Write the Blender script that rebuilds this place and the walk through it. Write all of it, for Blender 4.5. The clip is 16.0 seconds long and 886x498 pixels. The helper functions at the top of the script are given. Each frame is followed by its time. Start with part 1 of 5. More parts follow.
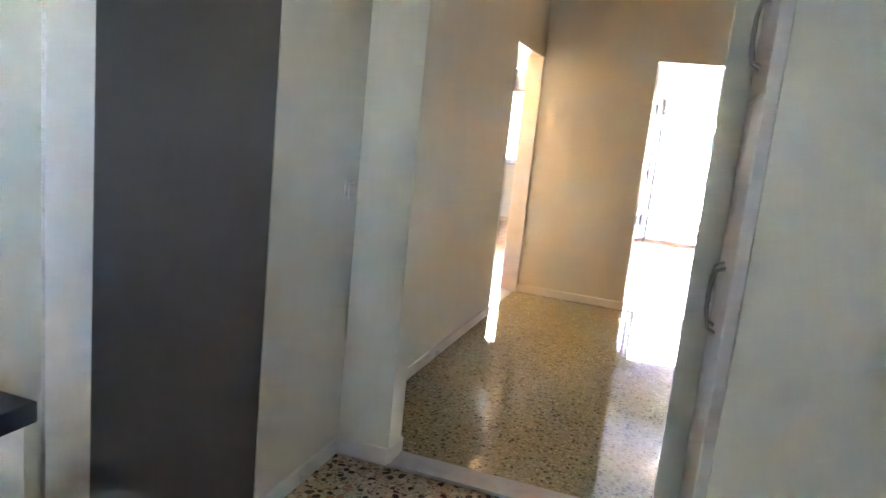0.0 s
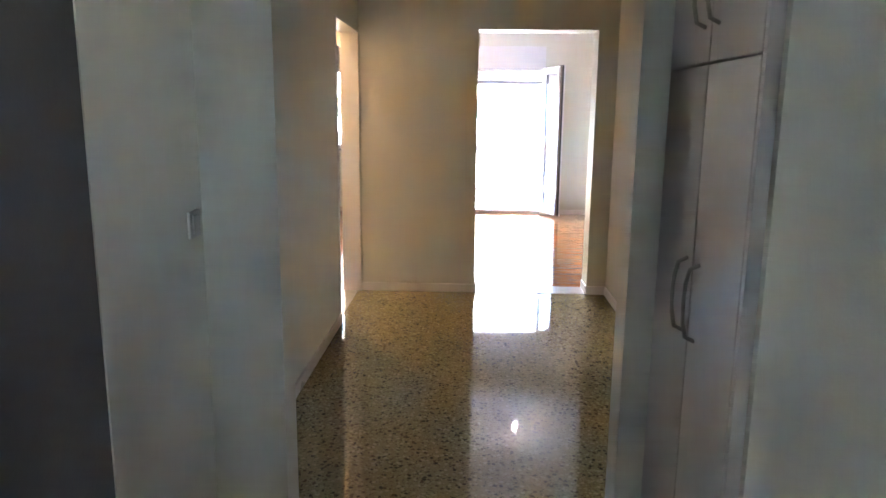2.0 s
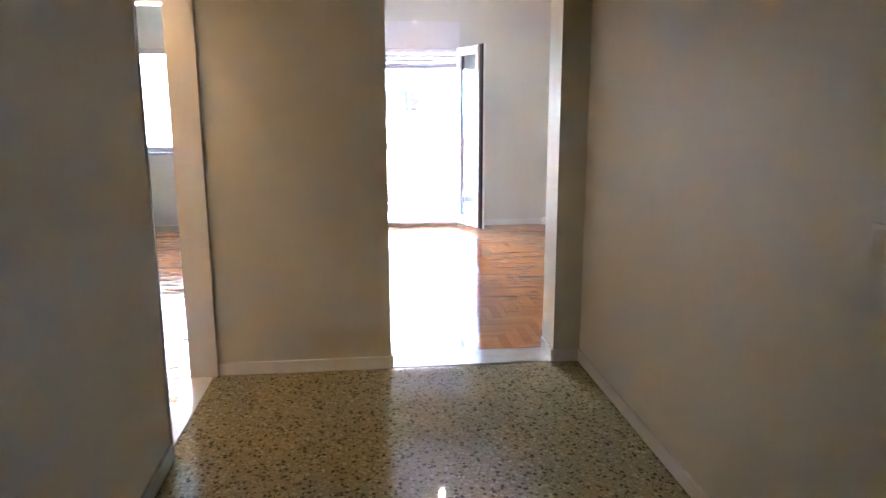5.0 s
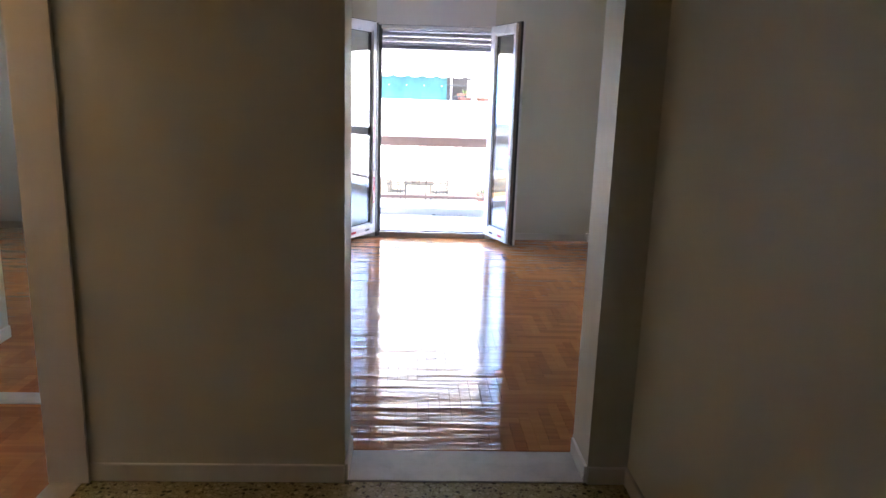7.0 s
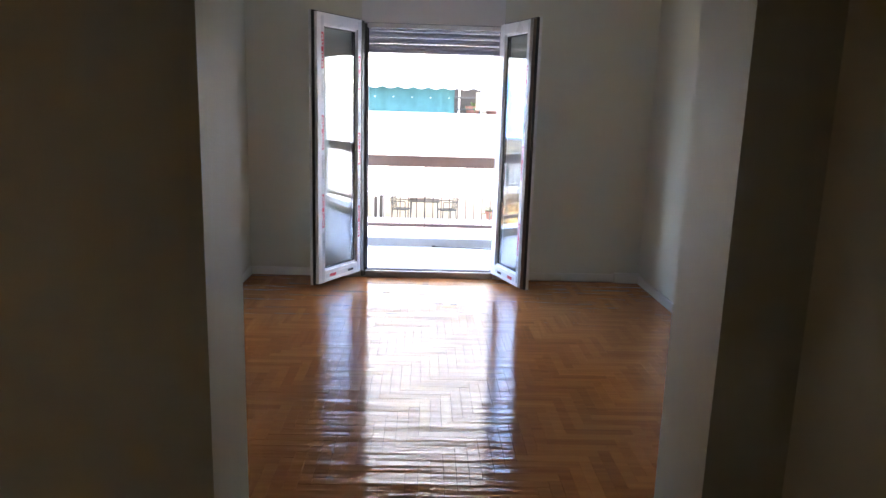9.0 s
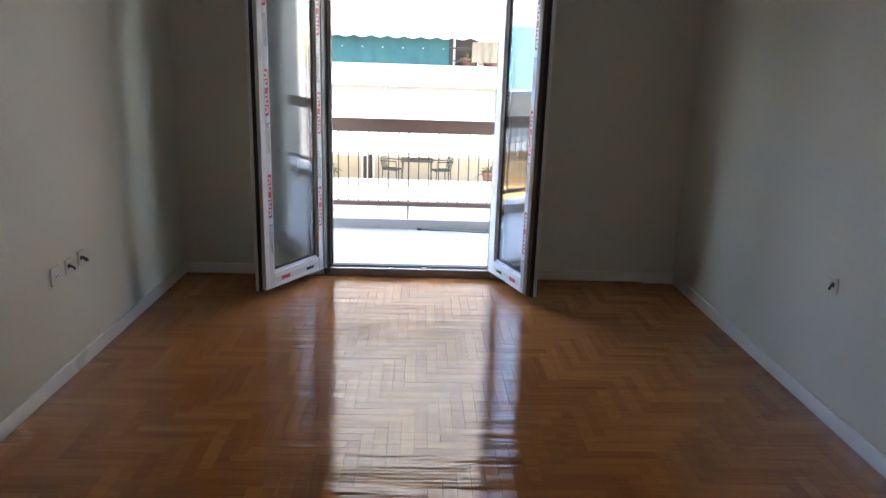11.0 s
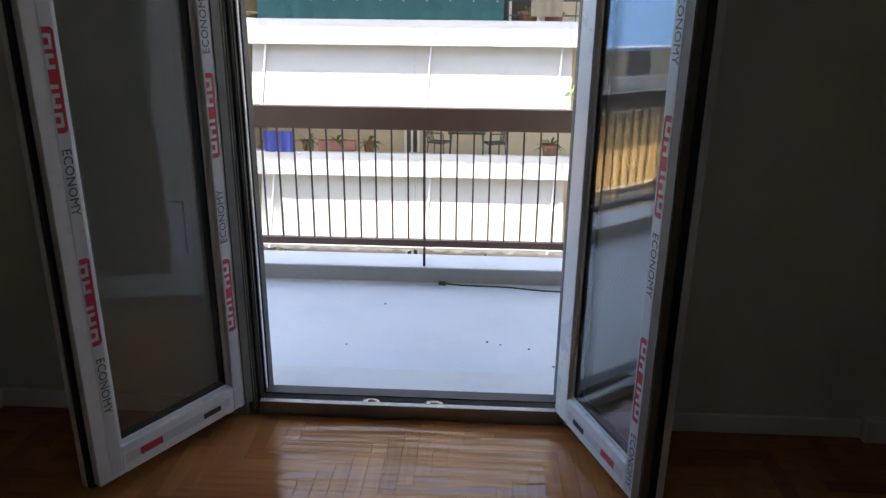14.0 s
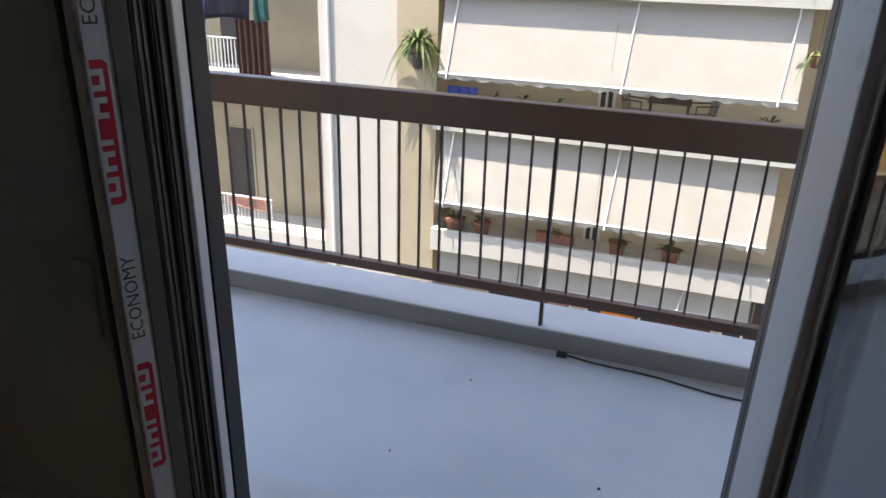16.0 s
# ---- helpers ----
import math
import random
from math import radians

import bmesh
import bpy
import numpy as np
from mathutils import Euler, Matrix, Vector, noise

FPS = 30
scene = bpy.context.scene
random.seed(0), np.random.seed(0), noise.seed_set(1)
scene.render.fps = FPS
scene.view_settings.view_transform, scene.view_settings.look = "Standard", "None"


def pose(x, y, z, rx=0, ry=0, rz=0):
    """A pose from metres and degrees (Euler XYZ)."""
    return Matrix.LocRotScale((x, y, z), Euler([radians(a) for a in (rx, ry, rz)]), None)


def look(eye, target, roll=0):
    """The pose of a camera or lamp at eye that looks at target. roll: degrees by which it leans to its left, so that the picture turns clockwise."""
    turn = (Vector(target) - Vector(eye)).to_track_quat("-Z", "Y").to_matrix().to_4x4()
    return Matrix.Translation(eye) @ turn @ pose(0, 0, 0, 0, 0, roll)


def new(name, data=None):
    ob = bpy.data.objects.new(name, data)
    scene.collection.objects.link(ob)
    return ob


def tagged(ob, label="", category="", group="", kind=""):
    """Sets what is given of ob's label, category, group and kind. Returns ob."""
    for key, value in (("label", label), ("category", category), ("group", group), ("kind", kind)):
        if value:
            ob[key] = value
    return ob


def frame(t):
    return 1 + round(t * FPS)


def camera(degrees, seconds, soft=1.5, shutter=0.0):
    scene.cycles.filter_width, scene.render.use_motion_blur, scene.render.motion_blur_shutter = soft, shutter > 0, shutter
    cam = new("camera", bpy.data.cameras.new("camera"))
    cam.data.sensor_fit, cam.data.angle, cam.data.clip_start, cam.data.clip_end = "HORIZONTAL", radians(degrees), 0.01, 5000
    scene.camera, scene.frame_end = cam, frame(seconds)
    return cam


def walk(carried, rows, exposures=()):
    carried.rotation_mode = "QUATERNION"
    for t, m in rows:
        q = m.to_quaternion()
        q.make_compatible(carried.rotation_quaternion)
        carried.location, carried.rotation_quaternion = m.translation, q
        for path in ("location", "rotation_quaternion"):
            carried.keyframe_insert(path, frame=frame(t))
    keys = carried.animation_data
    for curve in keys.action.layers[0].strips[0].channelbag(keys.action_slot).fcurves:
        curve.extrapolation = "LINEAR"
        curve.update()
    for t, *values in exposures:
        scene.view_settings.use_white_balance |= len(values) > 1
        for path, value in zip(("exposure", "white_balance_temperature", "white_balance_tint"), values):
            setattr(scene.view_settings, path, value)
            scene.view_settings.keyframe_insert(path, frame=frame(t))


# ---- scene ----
cam = camera(64.3, 16.0, shutter=0.08)
PATH = [
    (0, (0.389, -6.212, 1.461), (-0.237, -4.346, 1.106), 5.9),
    (0.2, (0.384, -6.165, 1.479), (-0.071, -4.249, 1.134), 5.1),
    (0.5, (0.283, -6.182, 1.494), (0.08, -4.23, 1.108), 2.4),
    (0.7, (0.225, -6.153, 1.505), (0.051, -4.199, 1.115), 0.7),
    (1, (0.101, -6.101, 1.495), (-0.015, -4.153, 1.056), 1.0),
    (1.3, (0.047, -6.0, 1.485), (-0.046, -4.055, 1.028), 0.8),
    (1.5, (0.014, -5.931, 1.483), (-0.024, -3.979, 1.051), 1.3),
    (2, (-0.047, -5.744, 1.492), (-0.121, -3.783, 1.107), 0.6),
    (2.5, (-0.129, -5.341, 1.498), (-0.146, -3.366, 1.181), -0.4),
    (3, (-0.175, -5.032, 1.492), (-0.092, -3.065, 1.143), -0.9),
    (3.5, (-0.152, -4.767, 1.494), (-0.068, -2.795, 1.17), 1.0),
    (4, (-0.149, -4.43, 1.481), (-0.025, -2.466, 1.122), 1.2),
    (4.5, (-0.12, -4.108, 1.481), (0.093, -2.161, 1.077), -0.4),
    (4.6, (-0.128, -4.053, 1.46), (0.094, -2.105, 1.061), -0.4),
    (6.8, (0.21, -2.504, 1.465), (0.282, -0.554, 1.025), 2.2),
    (7, (0.241, -2.453, 1.462), (0.327, -0.502, 1.03), 1.8),
    (7.5, (0.278, -2.126, 1.42), (0.491, -0.188, 0.972), 1.5),
    (8, (0.332, -1.859, 1.44), (0.497, 0.094, 1.039), 1.7),
    (8.5, (0.366, -1.533, 1.451), (0.429, 0.419, 1.017), 4.0),
    (9, (0.386, -1.226, 1.459), (0.441, 0.733, 1.06), 1.7),
    (9.2, (0.413, -1.06, 1.456), (0.459, 0.896, 1.041), 1.1),
    (11.4, (0.492, 0.348, 1.457), (0.562, 2.275, 0.929), 1.9),
    (12, (0.482, 0.86, 1.453), (0.572, 2.798, 0.967), 1.1),
    (12.5, (0.528, 1.287, 1.435), (0.595, 3.222, 0.935), 0.9),
    (13, (0.579, 1.674, 1.435), (0.555, 3.598, 0.89), 2.0),
    (13.5, (0.636, 2.079, 1.464), (0.653, 3.999, 0.904), 0.5),
    (14, (0.667, 2.453, 1.403), (0.574, 4.347, 0.768), 0.6),
    (14.5, (0.724, 2.8, 1.389), (0.606, 4.632, 0.596), 1.1),
    (15, (0.707, 3.146, 1.393), (0.681, 4.983, 0.604), 1.1),
    (15.5, (0.812, 3.445, 1.394), (0.562, 5.26, 0.597), 0.1),
    (16, (0.808, 3.655, 1.402), (0.21, 5.4, 0.637), 1.8),
]
EXPOSURES = [
    (0, 8.25, 6350, 22), (1, 7.75, 6300, 22), (2, 7.4, 6200, 22), (3.5, 7.5, 6100, 22), (4.5, 7.3, 6000, 22), (6.8, 5.5, 6200, 20), (9, 4.75, 6400, 18), (11.4, 3.8, 6800, 13), (13.4, 2.8, 6900, 13), (14.4, 2.12, 6950, 13), (15.5, 1.72, 6900, 13), (16, 1.45, 6950, 13),
]
walk(cam, [(t, look(eye, target, roll)) for t, eye, target, roll in PATH], EXPOSURES)
SUN, SKY = 5.0, 0.2

# ---- light: sky and sun behind the house, high above the street ----
world = bpy.data.worlds.new("sky")
scene.world = world
world.use_nodes = True
_nt = world.node_tree
_sky = _nt.nodes.new("ShaderNodeTexSky")
_sky.sky_type = "NISHITA"
_sky.sun_disc = False
_sky.sun_elevation = radians(73.5)
_sky.sun_rotation = radians(235)
_nt.nodes["Background"].inputs[1].default_value = SKY
_nt.links.new(_sky.outputs[0], _nt.nodes["Background"].inputs[0])
sun_data = bpy.data.lights.new("sun", "SUN")
sun_data.energy, sun_data.angle, sun_data.color = SUN, radians(0.55), (1.0, 0.95, 0.87)
sun_lamp = new("sun", sun_data)
sun_lamp.matrix_world = look((-1.0, -2.5, 30), (-1.0 + 0.25, -2.5 + 0.175, 29))


# ---- helpers of this scene ----
def box(bm, x0, x1, y0, y1, z0, z1, bev=0.0):
    made = bmesh.ops.create_cube(bm, size=1.0)
    vs = made["verts"]
    for v in vs:
        v.co = Vector(((x0 + x1) / 2 + v.co.x * (x1 - x0), (y0 + y1) / 2 + v.co.y * (y1 - y0), (z0 + z1) / 2 + v.co.z * (z1 - z0)))
    if bev:
        es = list({e for v in vs for e in v.link_edges})
        bmesh.ops.bevel(bm, geom=es, offset=bev, segments=2, affect="EDGES", profile=0.6)
    return bm


def boxes(*rows, bev=0.0):
    bm = bmesh.new()
    for r in rows:
        box(bm, *r, bev=bev)
    return bm


def rod(bm, a, b, r0, r1=None, seg=10):
    """A round bar from a to b."""
    a, b = Vector(a), Vector(b)
    d = b - a
    m = Matrix.Translation((a + b) / 2) @ d.to_track_quat("Z", "Y").to_matrix().to_4x4()
    bmesh.ops.create_cone(bm, cap_ends=True, segments=seg, radius1=r0, radius2=r0 if r1 is None else r1, depth=d.length, matrix=m)
    return bm


def tube(pts, r, seg=8):
    """One bent round bar through the points."""
    bm = bmesh.new()
    pts = [Vector(p) for p in pts]
    rings = []
    for i, p in enumerate(pts):
        d = (pts[min(i + 1, len(pts) - 1)] - pts[max(i - 1, 0)]).normalized()
        q = d.to_track_quat("Z", "Y").to_matrix()
        rings.append([bm.verts.new(p + q @ Vector((r * math.cos(2 * math.pi * k / seg), r * math.sin(2 * math.pi * k / seg), 0))) for k in range(seg)])
    for a, b in zip(rings, rings[1:]):
        for k in range(seg):
            bm.faces.new((a[k], a[(k + 1) % seg], b[(k + 1) % seg], b[k]))
    bm.faces.new(list(reversed(rings[0])))
    bm.faces.new(rings[-1])
    return bm


def lathe(bm, x, y, z, profile, seg=16):
    """Rings of (radius, height) about the upright axis through x, y."""
    rings = []
    for r, h in profile:
        rings.append([bm.verts.new((x + r * math.cos(2 * math.pi * k / seg), y + r * math.sin(2 * math.pi * k / seg), z + h)) for k in range(seg)])
    for a, b in zip(rings, rings[1:]):
        for k in range(seg):
            bm.faces.new((a[k], a[(k + 1) % seg], b[(k + 1) % seg], b[k]))
    bm.faces.new(list(reversed(rings[0])))
    bm.faces.new(rings[-1])
    return bm


def sheet(bm, nx, ny, f):
    """A grid of nx by ny quads through f(u, v)."""
    g = [[bm.verts.new(f(i / nx, j / ny)) for j in range(ny + 1)] for i in range(nx + 1)]
    for i in range(nx):
        for j in range(ny):
            bm.faces.new((g[i][j], g[i + 1][j], g[i + 1][j + 1], g[i][j + 1]))
    return bm


def mesh_of(name, bm, material, smooth=False):
    bmesh.ops.recalc_face_normals(bm, faces=bm.faces[:])
    me = bpy.data.meshes.new(name)
    bm.to_mesh(me)
    bm.free()
    me.materials.append(material)
    if smooth:
        for p in me.polygons:
            p.use_smooth = True
    return me


def part(name, bm, material, parent, label="", smooth=False):
    ob = new(name, mesh_of(name, bm, material, smooth))
    ob.parent = parent
    if label:
        tagged(ob, label)
    return ob


def thing(name, label, category, bm=None, material=None, group="", kind="", at=(0, 0, 0), turn=0, smooth=False):
    ob = new(name, mesh_of(name, bm, material, smooth) if bm else None)
    ob.matrix_basis = pose(*at, 0, 0, turn)
    return tagged(ob, label, category, group, kind)


def structure(name, label, category, bm, material):
    return thing(name, label, category, bm, material, kind="structure")


def lettering(name, words, size, material, parent, m, label="", depth=0.0003):
    cu = bpy.data.curves.new(name, "FONT")
    cu.body, cu.size, cu.extrude, cu.align_x, cu.align_y = words, size, depth, "CENTER", "CENTER"
    cu.resolution_u = 2
    tmp = new(name, cu)
    me = bpy.data.meshes.new_from_object(tmp.evaluated_get(bpy.context.evaluated_depsgraph_get()))
    bpy.data.objects.remove(tmp)
    me.materials.clear()
    me.materials.append(material)
    ob = new(name, me)
    ob.parent = parent
    ob.matrix_basis = m
    if label:
        tagged(ob, label)
    return ob


# ---- materials ----
def base(name, color, rough=0.5, metal=0.0, spec=0.5):
    m = bpy.data.materials.new(name)
    m.use_nodes = True
    p = m.node_tree.nodes["Principled BSDF"]
    p.inputs["Base Color"].default_value = (*color, 1)
    p.inputs["Roughness"].default_value = rough
    p.inputs["Metallic"].default_value = metal
    p.inputs["Specular IOR Level"].default_value = spec
    return m, m.node_tree, p


def surface(name, color, rough=0.5, vary=0.08, scale=6.0, fine=120.0, bump=0.02, metal=0.0, spec=0.5, stain=(0.75, 0.72, 0.68), stain_amount=0.15, rough_vary=0.08, per_piece=0.0):
    """Paint, plaster, plastic or stone with broad stains, fine grain and relief."""
    m, nt, p = base(name, color, rough, metal, spec)
    N, L = nt.nodes, nt.links
    co = N.new("ShaderNodeTexCoord")
    n1 = N.new("ShaderNodeTexNoise")
    n1.inputs["Scale"].default_value, n1.inputs["Detail"].default_value, n1.inputs["Roughness"].default_value = scale, 5, 0.6
    n2 = N.new("ShaderNodeTexNoise")
    n2.inputs["Scale"].default_value, n2.inputs["Detail"].default_value = fine, 3
    L.new(co.outputs["Object"], n1.inputs["Vector"])
    L.new(co.outputs["Object"], n2.inputs["Vector"])
    r = N.new("ShaderNodeMapRange")
    r.inputs["From Min"].default_value, r.inputs["From Max"].default_value = 0.45, 0.75
    r.inputs["To Max"].default_value = stain_amount
    L.new(n1.outputs["Fac"], r.inputs["Value"])
    mix = N.new("ShaderNodeMixRGB")
    mix.inputs[1].default_value = (*color, 1)
    mix.inputs[2].default_value = (*[c * s for c, s in zip(color, stain)], 1)
    L.new(r.outputs[0], mix.inputs[0])
    hsv = N.new("ShaderNodeHueSaturation")
    v = N.new("ShaderNodeMapRange")
    v.inputs["To Min"].default_value, v.inputs["To Max"].default_value = 1 - vary, 1 + vary
    L.new(n2.outputs["Fac"], v.inputs["Value"])
    L.new(mix.outputs[0], hsv.inputs["Color"])
    last = v.outputs[0]
    if per_piece:
        oi = N.new("ShaderNodeObjectInfo")
        q = N.new("ShaderNodeMapRange")
        q.inputs["To Min"].default_value, q.inputs["To Max"].default_value = 1 - per_piece, 1 + per_piece
        L.new(oi.outputs["Random"], q.inputs["Value"])
        mul = N.new("ShaderNodeMath")
        mul.operation = "MULTIPLY"
        L.new(last, mul.inputs[0])
        L.new(q.outputs[0], mul.inputs[1])
        last = mul.outputs[0]
    L.new(last, hsv.inputs["Value"])
    L.new(hsv.outputs[0], p.inputs["Base Color"])
    rr = N.new("ShaderNodeMapRange")
    rr.inputs["To Min"].default_value, rr.inputs["To Max"].default_value = max(0.02, rough - rough_vary), min(1, rough + rough_vary)
    L.new(n1.outputs["Fac"], rr.inputs["Value"])
    L.new(rr.outputs[0], p.inputs["Roughness"])
    if bump:
        b = N.new("ShaderNodeBump")
        b.inputs["Strength"].default_value, b.inputs["Distance"].default_value = 0.6, bump * 0.02
        add = N.new("ShaderNodeMath")
        add.operation = "ADD"
        L.new(n1.outputs["Fac"], add.inputs[0])
        L.new(n2.outputs["Fac"], add.inputs[1])
        L.new(add.outputs[0], b.inputs["Height"])
        L.new(b.outputs[0], p.inputs["Normal"])
    return m


def terrazzo(name, ground, chips, scale, rough, cover):
    """Polished terrazzo: stone chips of several colours and sizes in a cement ground."""
    m, nt, p = base(name, ground, rough)
    N, L = nt.nodes, nt.links
    co = N.new("ShaderNodeTexCoord")
    warp = N.new("ShaderNodeTexNoise")
    warp.inputs["Scale"].default_value, warp.inputs["Detail"].default_value = scale * 1.2, 2
    L.new(co.outputs["Object"], warp.inputs["Vector"])
    sub = N.new("ShaderNodeVectorMath")
    sub.operation = "SCALE"
    sub.inputs["Scale"].default_value = 0.9 / scale
    L.new(warp.outputs["Color"], sub.inputs[0])
    add = N.new("ShaderNodeVectorMath")
    add.operation = "ADD"
    L.new(co.outputs["Object"], add.inputs[0])
    L.new(sub.outputs[0], add.inputs[1])
    stain = N.new("ShaderNodeTexNoise")
    stain.inputs["Scale"].default_value, stain.inputs["Detail"].default_value = 1.7, 6
    L.new(co.outputs["Object"], stain.inputs["Vector"])
    ramp0 = N.new("ShaderNodeMixRGB")
    ramp0.inputs[1].default_value = (*[c * 0.82 for c in ground], 1)
    ramp0.inputs[2].default_value = (*[min(1, c * 1.12) for c in ground], 1)
    L.new(stain.outputs["Fac"], ramp0.inputs[0])
    last = ramp0.outputs[0]
    for k, (sc, lim) in enumerate(((scale * 2.3, cover * 0.9), (scale, cover))):
        vor = N.new("ShaderNodeTexVoronoi")
        vor.inputs["Scale"].default_value = sc
        L.new(add.outputs[0], vor.inputs["Vector"])
        near = N.new("ShaderNodeMath")
        near.operation = "LESS_THAN"
        near.inputs[1].default_value = lim
        L.new(vor.outputs["Distance"], near.inputs[0])
        sep = N.new("ShaderNodeSeparateColor")
        L.new(vor.outputs["Color"], sep.inputs[0])
        cr = N.new("ShaderNodeValToRGB")
        cr.color_ramp.interpolation = "CONSTANT"
        el = cr.color_ramp.elements
        el[0].color = (*chips[0], 1)
        el[1].position, el[1].color = 1 / len(chips), (*chips[1], 1)
        for i in range(2, len(chips)):
            e = el.new(i / len(chips))
            e.color = (*chips[i], 1)
        L.new(sep.outputs[0], cr.inputs["Fac"])
        mx = N.new("ShaderNodeMixRGB")
        L.new(near.outputs[0], mx.inputs[0])
        L.new(last, mx.inputs[1])
        L.new(cr.outputs["Color"], mx.inputs[2])
        last = mx.outputs[0]
    L.new(last, p.inputs["Base Color"])
    rr = N.new("ShaderNodeMapRange")
    rr.inputs["To Min"].default_value, rr.inputs["To Max"].default_value = rough * 0.6, rough * 1.6
    L.new(stain.outputs["Fac"], rr.inputs["Value"])
    L.new(rr.outputs[0], p.inputs["Roughness"])
    bn = N.new("ShaderNodeTexNoise")
    bn.inputs["Scale"].default_value, bn.inputs["Detail"].default_value = 5.0, 2
    L.new(co.outputs["Object"], bn.inputs["Vector"])
    b = N.new("ShaderNodeBump")
    b.inputs["Strength"].default_value, b.inputs["Distance"].default_value = 0.06, 0.0012
    L.new(bn.outputs["Fac"], b.inputs["Height"])
    L.new(b.outputs[0], p.inputs["Normal"])
    return m


def wood(name, dark, light, rough, along="X", joined=False, wave=0.0015, gloss=0.5, spread=0.35):
    """Wood grain along one axis of the object, with a tone of its own for each piece."""
    m, nt, p = base(name, light, rough)
    N, L = nt.nodes, nt.links
    co = N.new("ShaderNodeTexCoord")
    mp = N.new("ShaderNodeMapping")
    s = {"X": (2.5, 38, 38), "Y": (38, 2.5, 38), "Z": (38, 38, 2.5)}[along]
    mp.inputs["Scale"].default_value = s
    L.new(co.outputs["Object"], mp.inputs["Vector"])
    if joined:
        src = N.new("ShaderNodeNewGeometry").outputs["Random Per Island"]
    else:
        src = N.new("ShaderNodeObjectInfo").outputs["Random"]
    off = N.new("ShaderNodeVectorMath")
    off.operation = "ADD"
    shift = N.new("ShaderNodeMath")
    shift.operation = "MULTIPLY"
    shift.inputs[1].default_value = 57.0
    L.new(src, shift.inputs[0])
    L.new(mp.outputs[0], off.inputs[0])
    L.new(shift.outputs[0], off.inputs[1])
    n = N.new("ShaderNodeTexNoise")
    n.inputs["Scale"].default_value, n.inputs["Detail"].default_value, n.inputs["Distortion"].default_value = 1.0, 6, 0.6
    L.new(off.outputs[0], n.inputs["Vector"])
    tone = N.new("ShaderNodeMath")
    tone.operation = "MULTIPLY_ADD"
    tone.inputs[1].default_value, tone.inputs[2].default_value = spread * 2, 0.5 - spread
    L.new(src, tone.inputs[0])
    mean = N.new("ShaderNodeMath")
    mean.operation = "MULTIPLY_ADD"
    mean.inputs[1].default_value = 0.55
    L.new(n.outputs["Fac"], mean.inputs[0])
    half = N.new("ShaderNodeMath")
    half.operation = "MULTIPLY"
    half.inputs[1].default_value = 0.55
    L.new(tone.outputs[0], half.inputs[0])
    L.new(half.outputs[0], mean.inputs[2])
    mx = N.new("ShaderNodeMixRGB")
    mx.inputs[1].default_value, mx.inputs[2].default_value = (*dark, 1), (*light, 1)
    L.new(mean.outputs[0], mx.inputs[0])
    L.new(mx.outputs[0], p.inputs["Base Color"])
    p.inputs["Specular IOR Level"].default_value = gloss
    co2 = N.new("ShaderNodeTexNoise")
    co2.inputs["Scale"].default_value, co2.inputs["Detail"].default_value = 3.0, 4
    geo = N.new("ShaderNodeNewGeometry")
    L.new(geo.outputs["Position"], co2.inputs["Vector"])
    rr = N.new("ShaderNodeMapRange")
    rr.inputs["To Min"].default_value, rr.inputs["To Max"].default_value = rough * 0.5, rough * 1.6
    L.new(co2.outputs["Fac"], rr.inputs["Value"])
    L.new(rr.outputs[0], p.inputs["Roughness"])
    ripple = N.new("ShaderNodeTexNoise")
    ripple.inputs["Scale"].default_value, ripple.inputs["Detail"].default_value = 1.0, 3
    streak = N.new("ShaderNodeMapping")
    streak.inputs["Scale"].default_value = (1.0, 12, 8)
    L.new(geo.outputs["Position"], streak.inputs["Vector"])
    L.new(streak.outputs[0], ripple.inputs["Vector"])
    b = N.new("ShaderNodeBump")
    b.inputs["Strength"].default_value, b.inputs["Distance"].default_value = 0.5, wave
    L.new(ripple.outputs["Fac"], b.inputs["Height"])
    b2 = N.new("ShaderNodeBump")
    b2.inputs["Strength"].default_value, b2.inputs["Distance"].default_value = 0.25, 0.0004
    L.new(n.outputs["Fac"], b2.inputs["Height"])
    L.new(b.outputs[0], b2.inputs["Normal"])
    L.new(b2.outputs[0], p.inputs["Normal"])
    return m


